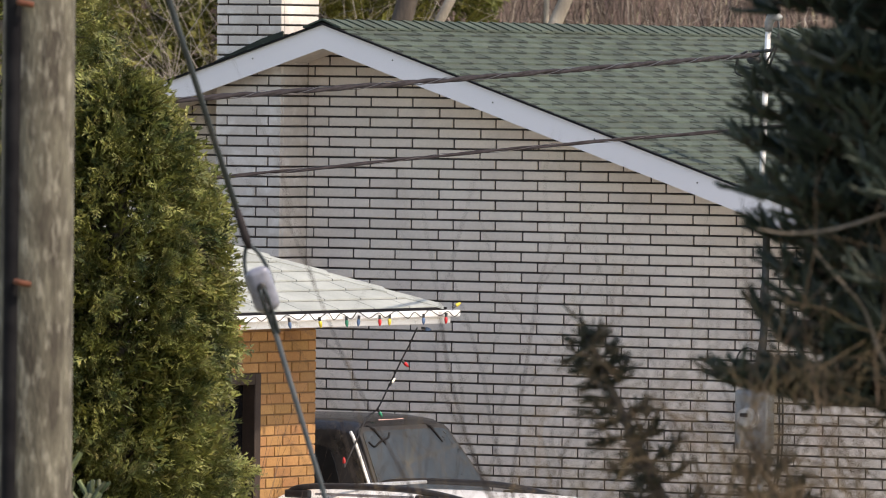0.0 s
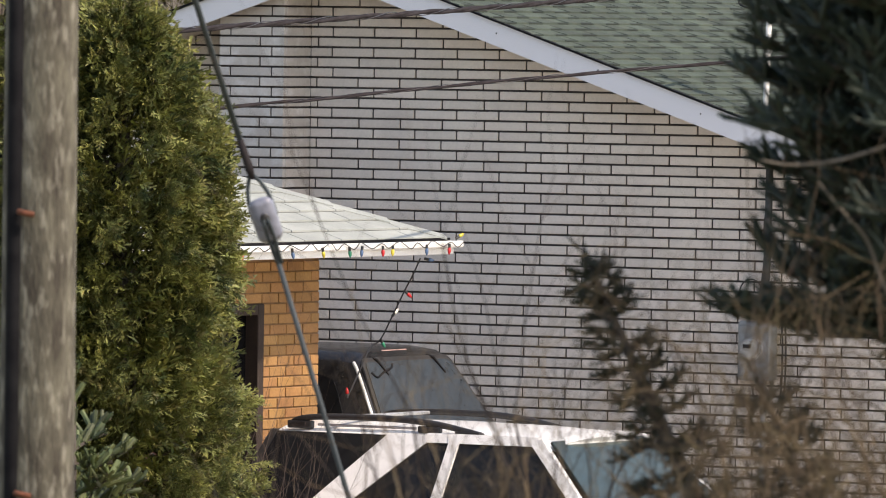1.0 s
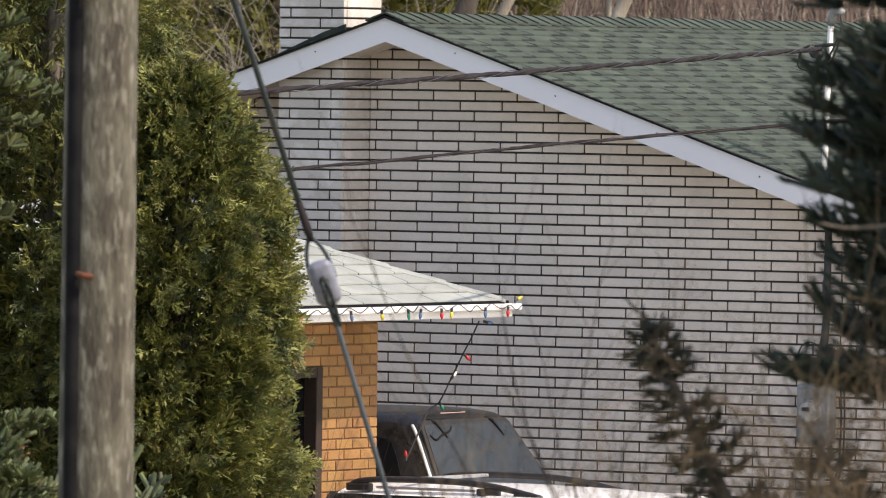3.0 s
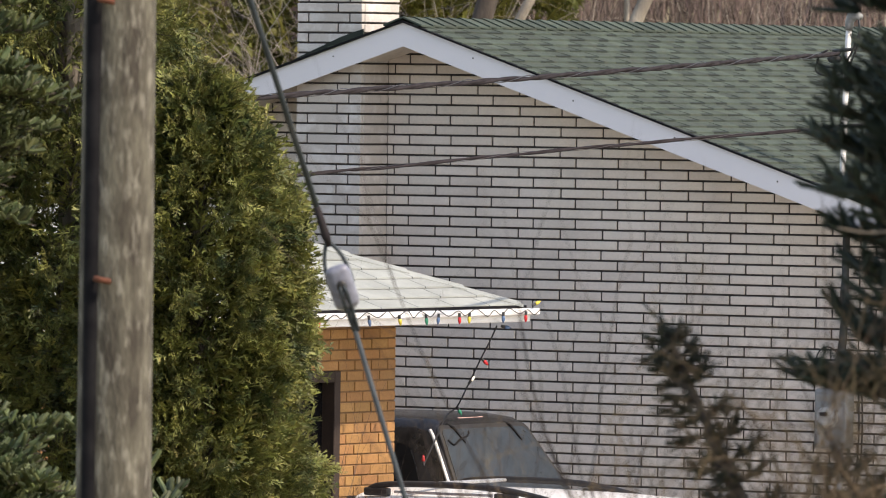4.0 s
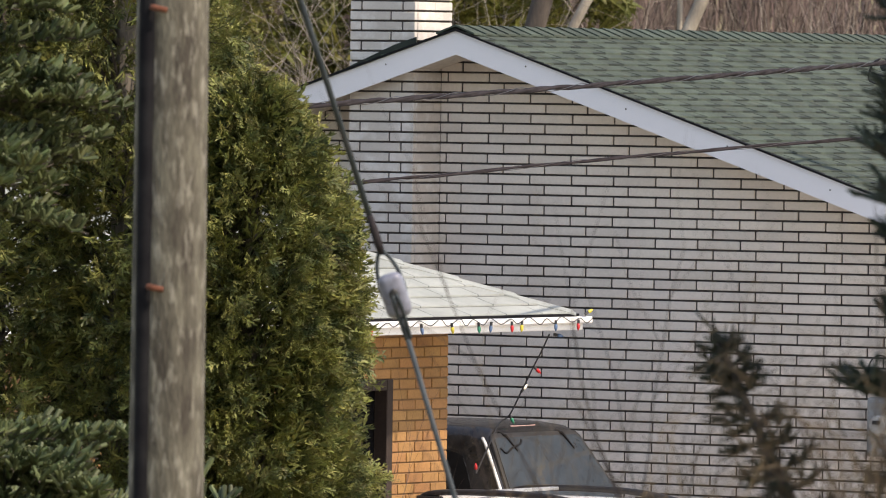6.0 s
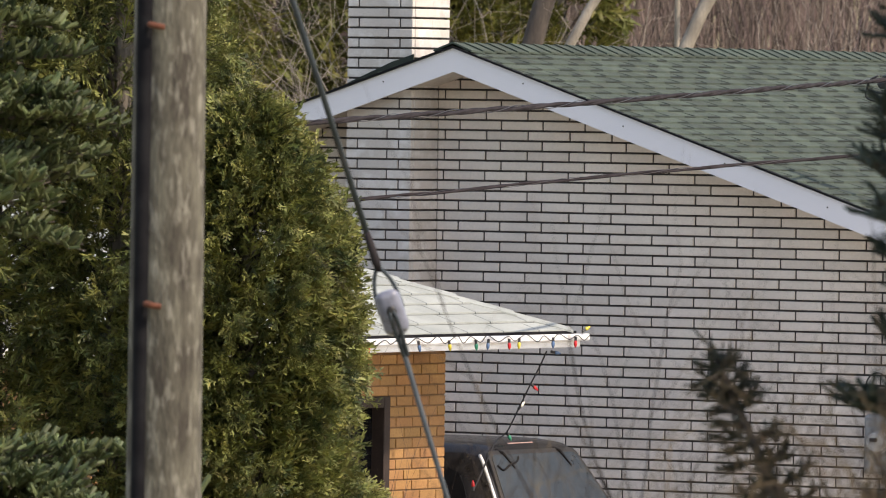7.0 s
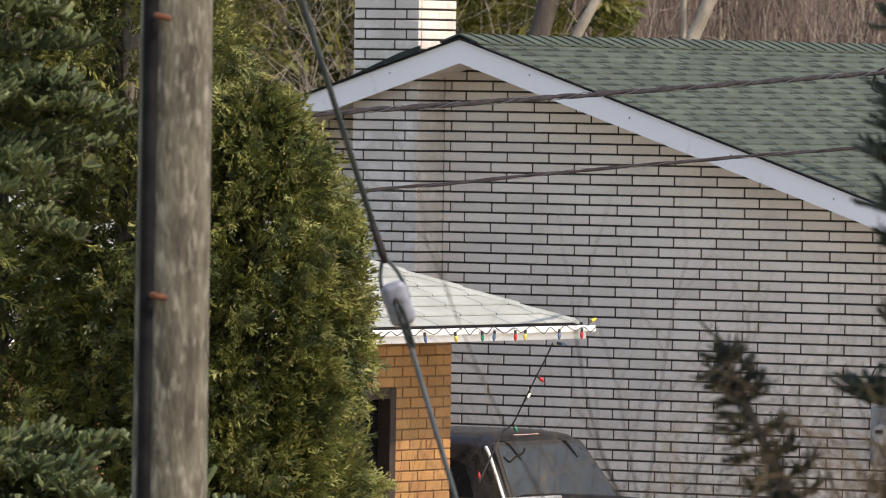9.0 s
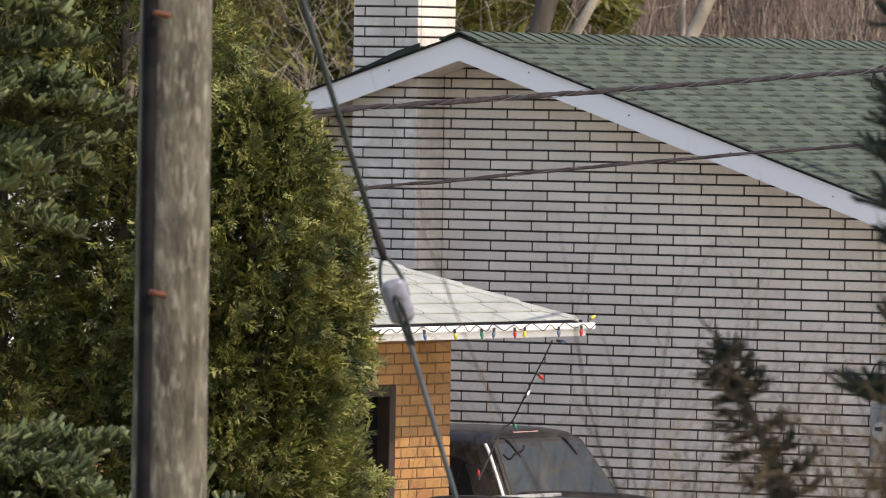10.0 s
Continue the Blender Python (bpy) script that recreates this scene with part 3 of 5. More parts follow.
# ---- light string on the gutter ----
def light_string():
    st = empty("christmas_lights", (OX + EV, OY, EZ0), "string of large coloured christmas bulbs on a dark wire", "string lights")
    inv = st.matrix_basis.inverted()
    xg = OX + EV + 0.085
    yE = OY + EV + 0.06
    rng = random.Random(4)
    pts, y = [], yE
    up = True
    while y > yE - 3.4:
        pts.append((xg, y, EZ1 - (0.012 if up else 0.05) + rng.uniform(-0.008, 0.008)))
        y -= rng.uniform(0.07, 0.14)
        up = not up
    o = part("wire", tube(smooth_path(pts, 4), 0.0032, 5), M_plastic, st)
    o.matrix_parent_inverse = inv
    cols = ["yellow", "red", "blue", "yellow", "red", "blue", "green", "yellow", "blue", "red", "blue", "green", "yellow", "red"]
    offs = [0.02, 0.19, 0.46, 0.86, 0.98, 1.22, 1.37, 1.68, 2.03, 2.60, 2.80, 3.0, 3.15, 3.3]

    def bulb(c, d, nm):
        d = Vector(d).normalized()
        c = Vector(c)
        s = part("socket", tube([c, c + d * 0.025], 0.009, 8), M_plastic, st)
        s.matrix_parent_inverse = inv
        b = part("bulb", tube([c + d * 0.022, c + d * 0.034, c + d * 0.052, c + d * 0.068], [0.007, 0.012, 0.010, 0.003], 10), M_bulb[nm], st, nm + " bulb", True)
        b.matrix_parent_inverse = inv
    for cn, of in zip(cols, offs):
        if of == 0.02:
            bulb((xg, yE - 0.10, EZ1 + 0.005), (0.2, 0.5, 0.25), cn)
        else:
            bulb((xg + 0.008, yE - of, EZ1 - 0.03), (0.1, rng.uniform(-0.35, 0.2), -1), cn)
    # the loose end hangs over the drive and rests on the truck cap
    drop = [(2.683, -3.453, 2.638), (2.512, -3.265, 2.525), (2.366, -3.121, 2.422), (2.091, -2.821, 2.247), (1.800, -2.488, 2.085), (1.815, -2.640, 2.030), (1.880, -2.860, 1.900), (1.930, -3.090, 1.730)]
    o = part("loose_wire", tube(smooth_path(drop, 5), 0.005, 5), M_plastic, st)
    o.matrix_parent_inverse = inv
    bulb(Vector(drop[0]) + Vector((0.02, 0.02, 0.0)), (0.6, 0.9, -0.2), "blue")
    bulb(drop[2], (0.3, 0.5, -0.5), "red")
    bulb(drop[3], (0.1, 0.3, 0.3), "white")
    bulb(drop[4], (0.2, 0.5, -0.8), "green")
    bulb(drop[7], (-0.1, 0.1, 0.8), "red")


light_string()


# ---- vehicles ----
def wheel(parent, inv, c, r, w):
    """A tyre with a rim; the axle runs along the vehicle's y."""
    c = Vector(c)
    y = Vector((0, 1, 0))
    t = part("wheel", tube([c - y * w / 2, c - y * w * 0.42, c + y * w * 0.42, c + y * w / 2], [r * 0.9, r, r, r * 0.9], 28), M_rubber, parent, "black tyre with a steel rim", True)
    rim = part("rim", tube([c - y * (w / 2 + 0.012), c + y * (w / 2 + 0.012)], r * 0.6, 24), M_galv, t)


def strip(p, q, w0, w1, th, out):
    """A flat bar from p to q along a body side: widths w0, w1 along x, thickness th outwards."""
    p, q, out = Vector(p), Vector(q), Vector(out)
    X = Vector((1, 0, 0))
    ring = [p - X * w0 / 2, p + X * w0 / 2, q + X * w1 / 2, q - X * w1 / 2]
    return prism(ring, out * th)


def loft(rings, closed=False):
    bm = bmesh.new()
    vs = [[bm.verts.new(p) for p in r] for r in rings]
    n = len(vs[0])
    for r, s in zip(vs, vs[1:]):
        for k in range(n if closed else n - 1):
            bm.faces.new((r[k], r[(k + 1) % n], s[(k + 1) % n], s[k]))
    if closed:
        bm.faces.new(vs[0][::-1])
        bm.faces.new(vs[-1])
    return bm


def white_suv():
    """x runs forward from the rear edge of the roof, y to its left; the flank towards the road is its right one."""
    s = empty("white_suv", (2.90, -5.42 + 0.545, 0.045), "white four-door sport utility vehicle with black roof rails", "car", rz=0.0)
    HB, HR, ZB, ZR = 0.90, 0.545, 1.02, 1.605     # half widths and heights of belt and roof edge
    KX = 0.875                                    # length of the cabin

    def side(x, z, sg, off=0.0):
        f = (z - ZB) / (ZR - ZB)
        return Vector((x * KX, sg * (HB + (HR + 0.03 - HB) * f + off), z))

    def panel(nm, pts, sg, th, m, off=0.0, label=""):
        base = [side(x, z, sg, off) for x, z in pts]
        return part(nm, prism(base, (0, sg * th, 0.0)), m, s, label)
    # lower body
    prof = [(-0.30, 0.42), (-0.32, 0.75), (-0.26, ZB), (2.95, ZB), (4.02, 0.93), (4.12, 0.62), (4.08, 0.38)]
    bm = bmesh.new()
    body = prism([(x, -0.93, z) for x, z in prof], (0, 1.86, 0))
    bmesh.ops.bevel(body, geom=list(body.edges), offset=0.05, segments=2, affect="EDGES")
    part("body", body, M_car_white, s, smooth=False)
    part("lower_trim", box((-0.30, -0.945, 0.40), (4.08, 0.945, 0.55), 0.03, 2), M_plastic, s)
    part("bumper", box((-0.42, -0.84, 0.42), (-0.24, 0.84, 0.66), 0.04, 2), M_plastic, s)
    part("bumper", box((4.0, -0.84, 0.38), (4.2, 0.84, 0.62), 0.05, 2), M_plastic, s)
    for sg in (-1, 1):
        for x in (0.42, 3.2):
            wheel(s, None, (x, sg * 0.85, 0.36), 0.36, 0.22)
        part("headlight", box((4.03, sg * 0.58 - 0.16, 0.72), (4.13, sg * 0.58 + 0.16, 0.86), 0.03, 2), M_porcelain, s)
        part("tail_light", box((-0.345, sg * 0.74 - 0.08, 0.75), (-0.27, sg * 0.74 + 0.08, 1.02), 0.02), M_bulb["red"], s)
    # roof skin, crowned, with a dropping front edge
    rings = []
    for x, dz, hw in ((-0.12, -0.05, 0.93), (-0.03, -0.012, 0.98), (0.25, 0.0, 1.0), (1.0, 0.008, 1.0), (1.7, 0.0, 1.0), (2.0, -0.014, 0.985), (2.14, -0.03, 0.955), (2.22, -0.05, 0.90)):
        top = [((x + 0.04 * (1 - (k / 8) ** 2) * (1 if x > 2.05 else 0)) * KX, k / 8 * (HR + 0.035) * hw, ZR + 0.045 * (1 - (k / 8) ** 2) + dz - 0.03 * max(0.0, abs(k) / 8 - 0.8) / 0.2) for k in range(-8, 9)]
        bot = [(p[0], p[1] * 0.985, ZR - 0.035 + dz * 0.5) for p in top[::-1]]
        rings.append(top + bot)
    part("roof", loft(rings, True), M_car_white, s, smooth=False)
    # pillars and panes, both flanks
    for sg in (-1, 1):
        zt, zb = ZR - 0.005, ZB
        top = ZR - 0.05
        panel("pillar", [(-0.24, zb), (-0.16, zb), (0.03, zt), (-0.02, zt)], sg, 0.03, M_plastic, -0.005)
        slope = (1.03 - 0.30) / (ZR - 1.24)
        xb = 1.12 - 1.2 * (ZR - zb)
        panel("pillar", [(xb - 0.14, zb), (xb + 0.14, zb), (1.27, top + 0.005), (1.31, zt), (0.94, zt)], sg, 0.035, M_car_white, -0.005)
        panel("pillar", [(1.42, zb), (1.50, zb), (1.52, top), (1.56, zt), (1.42, zt), (1.44, top)], sg, 0.035, M_car_white, -0.004)
        panel("pillar", [(2.82, zb), (2.92, zb), (2.17, zt), (2.05, zt)], sg, 0.035, M_car_white, -0.005)
        panel("roof_edge", [(1.25, top), (2.12, top), (2.14, zt + 0.01), (1.25, zt + 0.01)], sg, 0.032, M_car_white, -0.006)
        panel("side_window", [(-0.18, zb), (xb, zb), (1.0, zt - 0.01), (0.0, zt - 0.01)], sg, 0.012, M_glass, 0.0)
        panel("side_window", [(xb + 0.1, zb), (1.45, zb), (1.46, top), (1.2, top)], sg, 0.012, M_glass, 0.0)
        panel("side_window", [(1.48, zb), (2.84, zb), (2.10, top), (1.50, top)], sg, 0.012, M_glass, 0.0)
        # roof rail on three feet
        y = sg * (HR - 0.03)
        zc = ZR + 0.03
        spine = smooth_path([(0.06 * KX, y, zc - 0.012), (0.16 * KX, y, zc + 0.030), (0.45 * KX, y, zc + 0.047), (0.95 * KX, y, zc + 0.046), (1.25 * KX, y, zc + 0.026), (1.48 * KX, y, zc - 0.006), (1.64 * KX, y, zc - 0.030)], 6)
        rail = part("roof_rail", tube(spine, [0.012 + 0.008 * math.sin(math.pi * i / (len(spine) - 1)) ** 0.5 for i in range(len(spine))], 10), M_plastic, s, "black roof rail", True)
        part("rail_foot", box((0.06 * KX, y - 0.022, zc - 0.03), (0.26 * KX, y + 0.022, zc + 0.018), 0.010, 2), M_plastic, rail)
        part("rail_foot", box((1.12 * KX, y - 0.022, zc - 0.03), (1.30 * KX, y + 0.022, zc + 0.012), 0.010, 2), M_plastic, rail)
        part("rail_foot", box((1.42 * KX, y - 0.020, zc - 0.04), (1.62 * KX, y + 0.020, zc - 0.010), 0.008, 2), M_plastic, rail)
        part("rail_strip", box((0.30 * KX, y - 0.008, zc - 0.012), (1.10 * KX, y + 0.008, zc + 0.004), 0.003), M_galv, rail, "bright strip under the rail")
        part("wing_mirror", box((2.55, sg * 1.06 - 0.09, 1.0), (2.68, sg * 1.06 + 0.09, 1.14), 0.03, 2), M_car_white, s)
    ws = [Vector((2.93 * KX, -0.86, ZB)), Vector((2.93 * KX, 0.86, ZB)), Vector((2.19 * KX, 0.52, ZR - 0.03)), Vector((2.19 * KX, -0.54, ZR - 0.03))]
    part("windscreen", prism(ws, (0.012, 0, 0.012)), M_glass_blue, s, "greenish windscreen")
    rw = [Vector((-0.27, -0.86, ZB)), Vector((-0.27, 0.86, ZB)), Vector((-0.03, 0.54, ZR - 0.02)), Vector((-0.03, -0.54, ZR - 0.02))]
    part("rear_window", prism(rw, (-0.012, 0, 0.0)), M_glass, s)
    part("cross_bar", box((0.44 * KX, -HR + 0.02, ZR + 0.064), (0.50 * KX, HR - 0.02, ZR + 0.084), 0.006), M_galv, s)
    for sg in (-0.3, 0.3):
        part("seat", box((1.9, sg - 0.2, 0.7), (2.05, sg + 0.2, 1.42), 0.05, 2), M_plastic, s)
    part("seat", box((0.85, -0.55, 0.7), (1.0, 0.55, 1.38), 0.05, 2), M_plastic, s)


white_suv()


def black_truck():
    """A pickup with a canopy, its tail to the drive; it stands along x between the houses."""
    YC = -2.3
    s = empty("black_truck", (2.062, YC + 0.04, 0.045), "black pickup truck with a glazed canopy over its bed", "truck")

    def pt(x, y, z):
        return (x, y, z - 0.045 - 0.034 * max(0.0, z - 1.2))
    # canopy: rounded shoulders, a sloping tail that rolls over into the roof
    ZT, W0, W1, RC = 2.075, 0.84, 0.56, 0.15

    def section(x, top, wb, wt):
        """Half outline from the sill over the shoulder to the crown, mirrored."""
        half = [(wb, 1.20), (wb - (wb - wt) * 0.5, 1.20 + (top - 1.20) * 0.5), (wt, top - RC)]
        half += [(wt - RC * (1 - math.cos(a)), top - RC + (RC - 0.02) * math.sin(a)) for a in (0.4, 0.8, 1.2, 1.57)]
        half += [(wt * 0.35, top - 0.006), (0.0, top)]
        return [(-w, z) for w, z in half] + [(w, z) for w, z in half[-2::-1]]
    slope = 0.60

    def tail_x(z):
        return 0.24 - slope * (z - 1.2)
    rings = []
    for x in (-1.75, -1.2, -0.75):
        rings.append([pt(x, w, z) for w, z in section(x, ZT + 0.008 * (x + 0.75), W0 - 0.02, W1 - 0.01)])
    rings.append([pt(min(-0.42, tail_x(z) - 0.05), w, z) for w, z in section(0, ZT, W0, W1)])
    rings.append([pt(tail_x(z) - 0.012, w, z) for w, z in section(0, ZT - 0.018, W0, W1)])
    rings.append([pt(tail_x(z), w * 0.985, z) for w, z in section(0, ZT - 0.045, W0, W1)])
    part("canopy", loft(rings, True), M_car_black, s, "black fibreglass canopy", True)

    # lift-up glass with rounded upper corners, and its frame
    def tail(y, z, o=0.0):
        return Vector(pt(tail_x(z) + o, y, z))

    def pane_outline(wb, wt, zb, zt, r, o):
        arc = [(wt - r + r * math.cos(a), zt - r + r * math.sin(a)) for a in (0.0, 0.52, 1.05, 1.57)]
        side_r = [(wb, zb)] + arc
        return [tail(y, z, o) for y, z in side_r] + [tail(-y, z, o) for y, z in side_r[::-1]]
    part("tail_frame", prism(pane_outline(0.79, 0.555, 1.23, 1.995, 0.07, 0.002), (0.012, 0, 0.005)), M_plastic, s)
    part("tail_window", prism(pane_outline(0.75, 0.525, 1.28, 1.970, 0.05, 0.015), (0.006, 0, 0.003)), M_glass_grey, s, "lift-up glass, grey-blue sky reflection put into its colour")
    ch = tube(smooth_path([tail(-0.815, 1.26, -0.01), tail(-0.70, 1.62, -0.008), tail(-0.602, 1.90, -0.012), tail(-0.565, 1.97, -0.03)], 4), 0.0115, 8)
    part("corner_strip", ch, M_white_metal, s, "bright corner strip", True)
    for y in (-0.36, 0.33):
        hb = tube([tail(y - 0.03, 2.005, 0.0), tail(y - 0.01, 1.985, 0.03), tail(y + 0.05, 1.885, 0.028)], [0.008, 0.010, 0.006], 6)
        part("hinge", hb, M_black, s)
    hb = tube(smooth_path([tail(-0.50, 1.905, 0.026), tail(-0.46, 1.875, 0.03), tail(-0.36, 1.905, 0.03), tail(-0.24, 1.93, 0.028), tail(-0.20, 1.955, 0.022)], 4), 0.0065, 6)
    part("wiper", hb, M_black, s)
    part("label_plate", prism([tail(-0.20, 2.032, -0.012), tail(0.10, 2.034, -0.012), tail(0.10, 2.046, -0.026), tail(-0.20, 2.044, -0.026)], (0.006, 0, 0.006)), mat("faded_red_sticker", (0.5, 0.28, 0.24), (0.6, 0.4, 0.36), 20, 0.6, 0, 0, 40), s, "faded pink strip")
    for sg in (-1, 1):
        q = [(-1.6, sg * 0.782, 1.34), (-0.10, sg * 0.798, 1.34), (-0.30, sg * 0.66, 1.76), (-0.36, sg * 0.625, 1.85), (-0.46, sg * 0.61, 1.88), (-1.6, sg * 0.60, 1.88)]
        part("side_window", prism([pt(*v) for v in q], (0, sg * 0.014, 0.006)), M_glass, s)
    # bed, cab, bonnet
    bed = box(pt(-1.85, -0.88, 0.5), pt(0.35, 0.88, 1.2), 0.04, 2)
    part("bed", bed, M_car_black, s)
    cab = loft([[pt(-3.35, -0.86, 0.5), pt(-3.35, -0.86, 1.12), pt(-3.35, 0.86, 1.12), pt(-3.35, 0.86, 0.5)], [pt(-3.2, -0.86, 0.5), pt(-3.2, -0.86, 1.15), pt(-3.2, 0.86, 1.15), pt(-3.2, 0.86, 0.5)],
                [pt(-2.75, -0.86, 0.5), pt(-2.75, -0.62, 1.78), pt(-2.75, 0.62, 1.78), pt(-2.75, 0.86, 0.5)], [pt(-1.95, -0.86, 0.5), pt(-1.95, -0.62, 1.8), pt(-1.95, 0.62, 1.8), pt(-1.95, 0.86, 0.5)],
                [pt(-1.87, -0.86, 0.5), pt(-1.87, -0.7, 1.25), pt(-1.87, 0.7, 1.25), pt(-1.87, 0.86, 0.5)]], True)
    part("cab", cab, M_car_black, s)
    part("bonnet", box(pt(-4.6, -0.84, 0.5), pt(-3.3, 0.84, 1.08), 0.08, 3), M_car_black, s)
    part("bumper", box(pt(0.36, -0.85, 0.45), pt(0.5, 0.85, 0.62), 0.03, 2), M_chrome, s)
    for sg in (-1, 1):
        for x in (-0.75, -3.85):
            wheel(s, None, pt(x, sg * 0.78, 0.405), 0.36, 0.24)
        part("tail_light", box(pt(0.34, sg * 0.8 - 0.06, 0.75), pt(0.37, sg * 0.8 + 0.06, 1.1), 0.01), M_bulb["red"], s)


black_truck()


def maroon_panel():
    # stand-in for an unidentified maroon thing; posts and slats are made up
    s = empty("maroon_panel", (2.75, -6.9, 0.045), "maroon slatted panel beside the orange wall, stand-in for an unidentified maroon thing", "screen")
    for y in (-0.75, 0.75):
        part("post", box((-0.04, y - 0.04, 0), (0.04, y + 0.04, 1.95), 0.006), M_maroon, s)
    for i in range(12):
        z = 0.15 + i * 0.15
        part("slat", box((-0.015, -0.7, z), (0.015, 0.7, z + 0.135), 0.004), M_maroon, s)


maroon_panel()


# ---- utility pole, guy and overhead cables ----
PX, PY = 13.395, -23.70
FWD = Vector((-math.sin(radians(32)), math.cos(radians(32)), 0))
SIDE = Vector((math.cos(radians(32)), math.sin(radians(32)), 0))


def utility_pole():
    zg = ground_z(PX, PY)
    s = empty("utility_pole", (PX, PY, zg), "weathered grey wooden utility pole with a black cable guard", "utility pole")
    inv = s.matrix_basis.inverted()
    bm = bmesh.new()
    zs = [zg - 0.6 + 0.35 * i for i in range(29)]
    rings = []
    for i, z in enumerate(zs):
        r = 0.148 - 0.0036 * (z - 2.0)
        row = []
        for k in range(40):
            t = 2 * math.pi * k / 40
            rr = r * (1 + 0.018 * noise.noise((math.cos(t) * 2.2, math.sin(t) * 2.2, z * 0.5)) + 0.010 * noise.noise((math.cos(t) * 9, math.sin(t) * 9, z * 0.4)))
            row.append((PX + rr * math.cos(t), PY + rr * math.sin(t), z))
        rings.append(row)
    bm = loft(rings, True)
    o = part("shaft", bm, M_pole, s, smooth=True)
    o.matrix_parent_inverse = inv
    c = Vector((PX, PY, 0)) - SIDE * 0.092 - FWD * 0.102
    guard = []
    for i in range(12):
        z = zg + 0.2 + i * 0.62
        guard.append((c.x - SIDE.x * 0.0008 * (z - 3.5), c.y, z))
    o = part("cable_guard", tube(guard, 0.034, 14), M_black, s, "black cable guard", True)
    o.matrix_parent_inverse = inv
    for z in (1.32, 2.325, 3.412, 4.490, 5.53, 6.6):
        q = []
        for k in range(-5, 6):
            t = k / 5 * 0.34
            d = (-SIDE * math.sin(0.30 + t * 0.55) - FWD * math.cos(0.30 + t * 0.55))
            hump = 0.03 * math.exp(-(t / 0.5) ** 2)
            q.append(Vector((PX, PY, z + 0.006 * math.sin(3 * t))) + d * (0.146 + hump))
        o = part("strap", tube(q, 0.012, 6), M_rust, s, "rusty orange strap", True)
        o.matrix_parent_inverse = inv
    # guy wire with its strain insulator
    g = empty("guy_wire", (14.9, -23.6, ground_z(14.9, -23.6)), "taut grey-green guy wire with a porcelain strain insulator", "guy wire")
    inv = g.matrix_basis.inverted()
    up_end, lo_end = GUY_TOP, GUY_FOOT
    ins = GUY_INSULATOR
    d = (GUY_INSULATOR - GUY_TOP).normalized()
    dl = (GUY_FOOT - GUY_INSULATOR).normalized()
    lo_end = ins + dl * ((ground_z(15.2, -23.5) - ins.z) / dl.z)
    sd = d.cross(FWD).normalized()

    def sub(nm, bm, m, label="", smooth=True):
        q = part(nm, bm, m, g, label, smooth)
        q.matrix_parent_inverse = inv
    k1 = ins - d * 0.20
    sub("upper_strand", tube([up_end, k1], 0.0125, 8), M_guy)
    sub("lower_strand", tube([ins + dl * 0.10, lo_end], 0.0110, 8), M_guy)
    sub("grip", tube([k1 - d * 0.14, k1 - d * 0.08, k1 - d * 0.01, k1 + d * 0.03], [0.013, 0.0165, 0.018, 0.011], 10), M_cable, "dark wrapped grip")
    for w in (-1, 1):
        loop = [k1, ins - d * 0.12 + sd * w * 0.035, ins - d * 0.02 + sd * w * 0.048 - FWD * 0.01, ins + d * 0.05 + sd * w * 0.03 - FWD * 0.03]
        sub("upper_loop", tube(smooth_path(loop, 5), 0.008, 6), M_guy)
        loop = [ins - d * 0.00 - FWD * 0.052 + sd * w * 0.006, ins + d * 0.03 - FWD * 0.062 + sd * w * 0.010, ins + d * 0.09 - FWD * 0.04 + sd * w * 0.012, ins + d * 0.2 + sd * w * 0.008]
        sub("lower_loop", tube(smooth_path(loop, 5), 0.008, 6), M_guy)
    m = Matrix((sd, FWD, d)).transposed().to_4x4()
    bm = box((-0.052, -0.05, -0.085), (0.052, 0.05, 0.105), 0.036, 4)
    bmesh.ops.transform(bm, matrix=Matrix.Translation(ins) @ m, verts=bm.verts)
    sub("insulator", bm, M_porcelain, "pale grey porcelain insulator")
    bm = ell((0, -0.05, 0.006), (0.021, 0.012, 0.026), 14, 8)
    bmesh.ops.transform(bm, matrix=Matrix.Translation(ins) @ m, verts=bm.verts)
    sub("eye", bm, M_plastic, "dark wire hole")
    sub("anchor_rod", tube([lo_end - dl * 0.35, lo_end + dl * 0.4], 0.016, 8), M_galv)


GUY_TOP, GUY_INSULATOR, GUY_FOOT = Vector((13.370, -23.660, 6.0)), Vector((13.684, -22.530, 3.383)), Vector((13.818, -21.942, 2.0))
utility_pole()


def twisted(name, label, pts, r, sag_n=90, strands=3, lay=0.95):
    """A bundle of strands twisted about the line through pts; the last strand is bare."""
    path = smooth_path(pts, sag_n)
    mid = Vector(path[len(path) // 2])
    g = empty(name, tuple(mid), label, "overhead cable")
    inv = g.matrix_basis.inverted()
    acc, dist = [], 0.0
    for i, p in enumerate(path):
        if i:
            dist += (p - path[i - 1]).length
        acc.append(dist)
    for k in range(strands):
        q = []
        for i, p in enumerate(path):
            d = (path[min(i + 1, len(path) - 1)] - path[max(i - 1, 0)]).normalized()
            u = d.cross(Vector((0, 0, 1))).normalized()
            v = u.cross(d)
            t = 2 * math.pi * (acc[i] / lay + k / strands)
            q.append(p + (u * math.cos(t) + v * math.sin(t)) * r * (0.36 if k < strands - 1 else 0.86))
        o = part("conductor" if k < strands - 1 else "neutral", tube(q, r * (0.62 if k < strands - 1 else 0.13), 6), M_cable if k < strands - 1 else M_cable_bare, g, "" if k < strands - 1 else "bare bright neutral strand", True)
        o.matrix_parent_inverse = inv


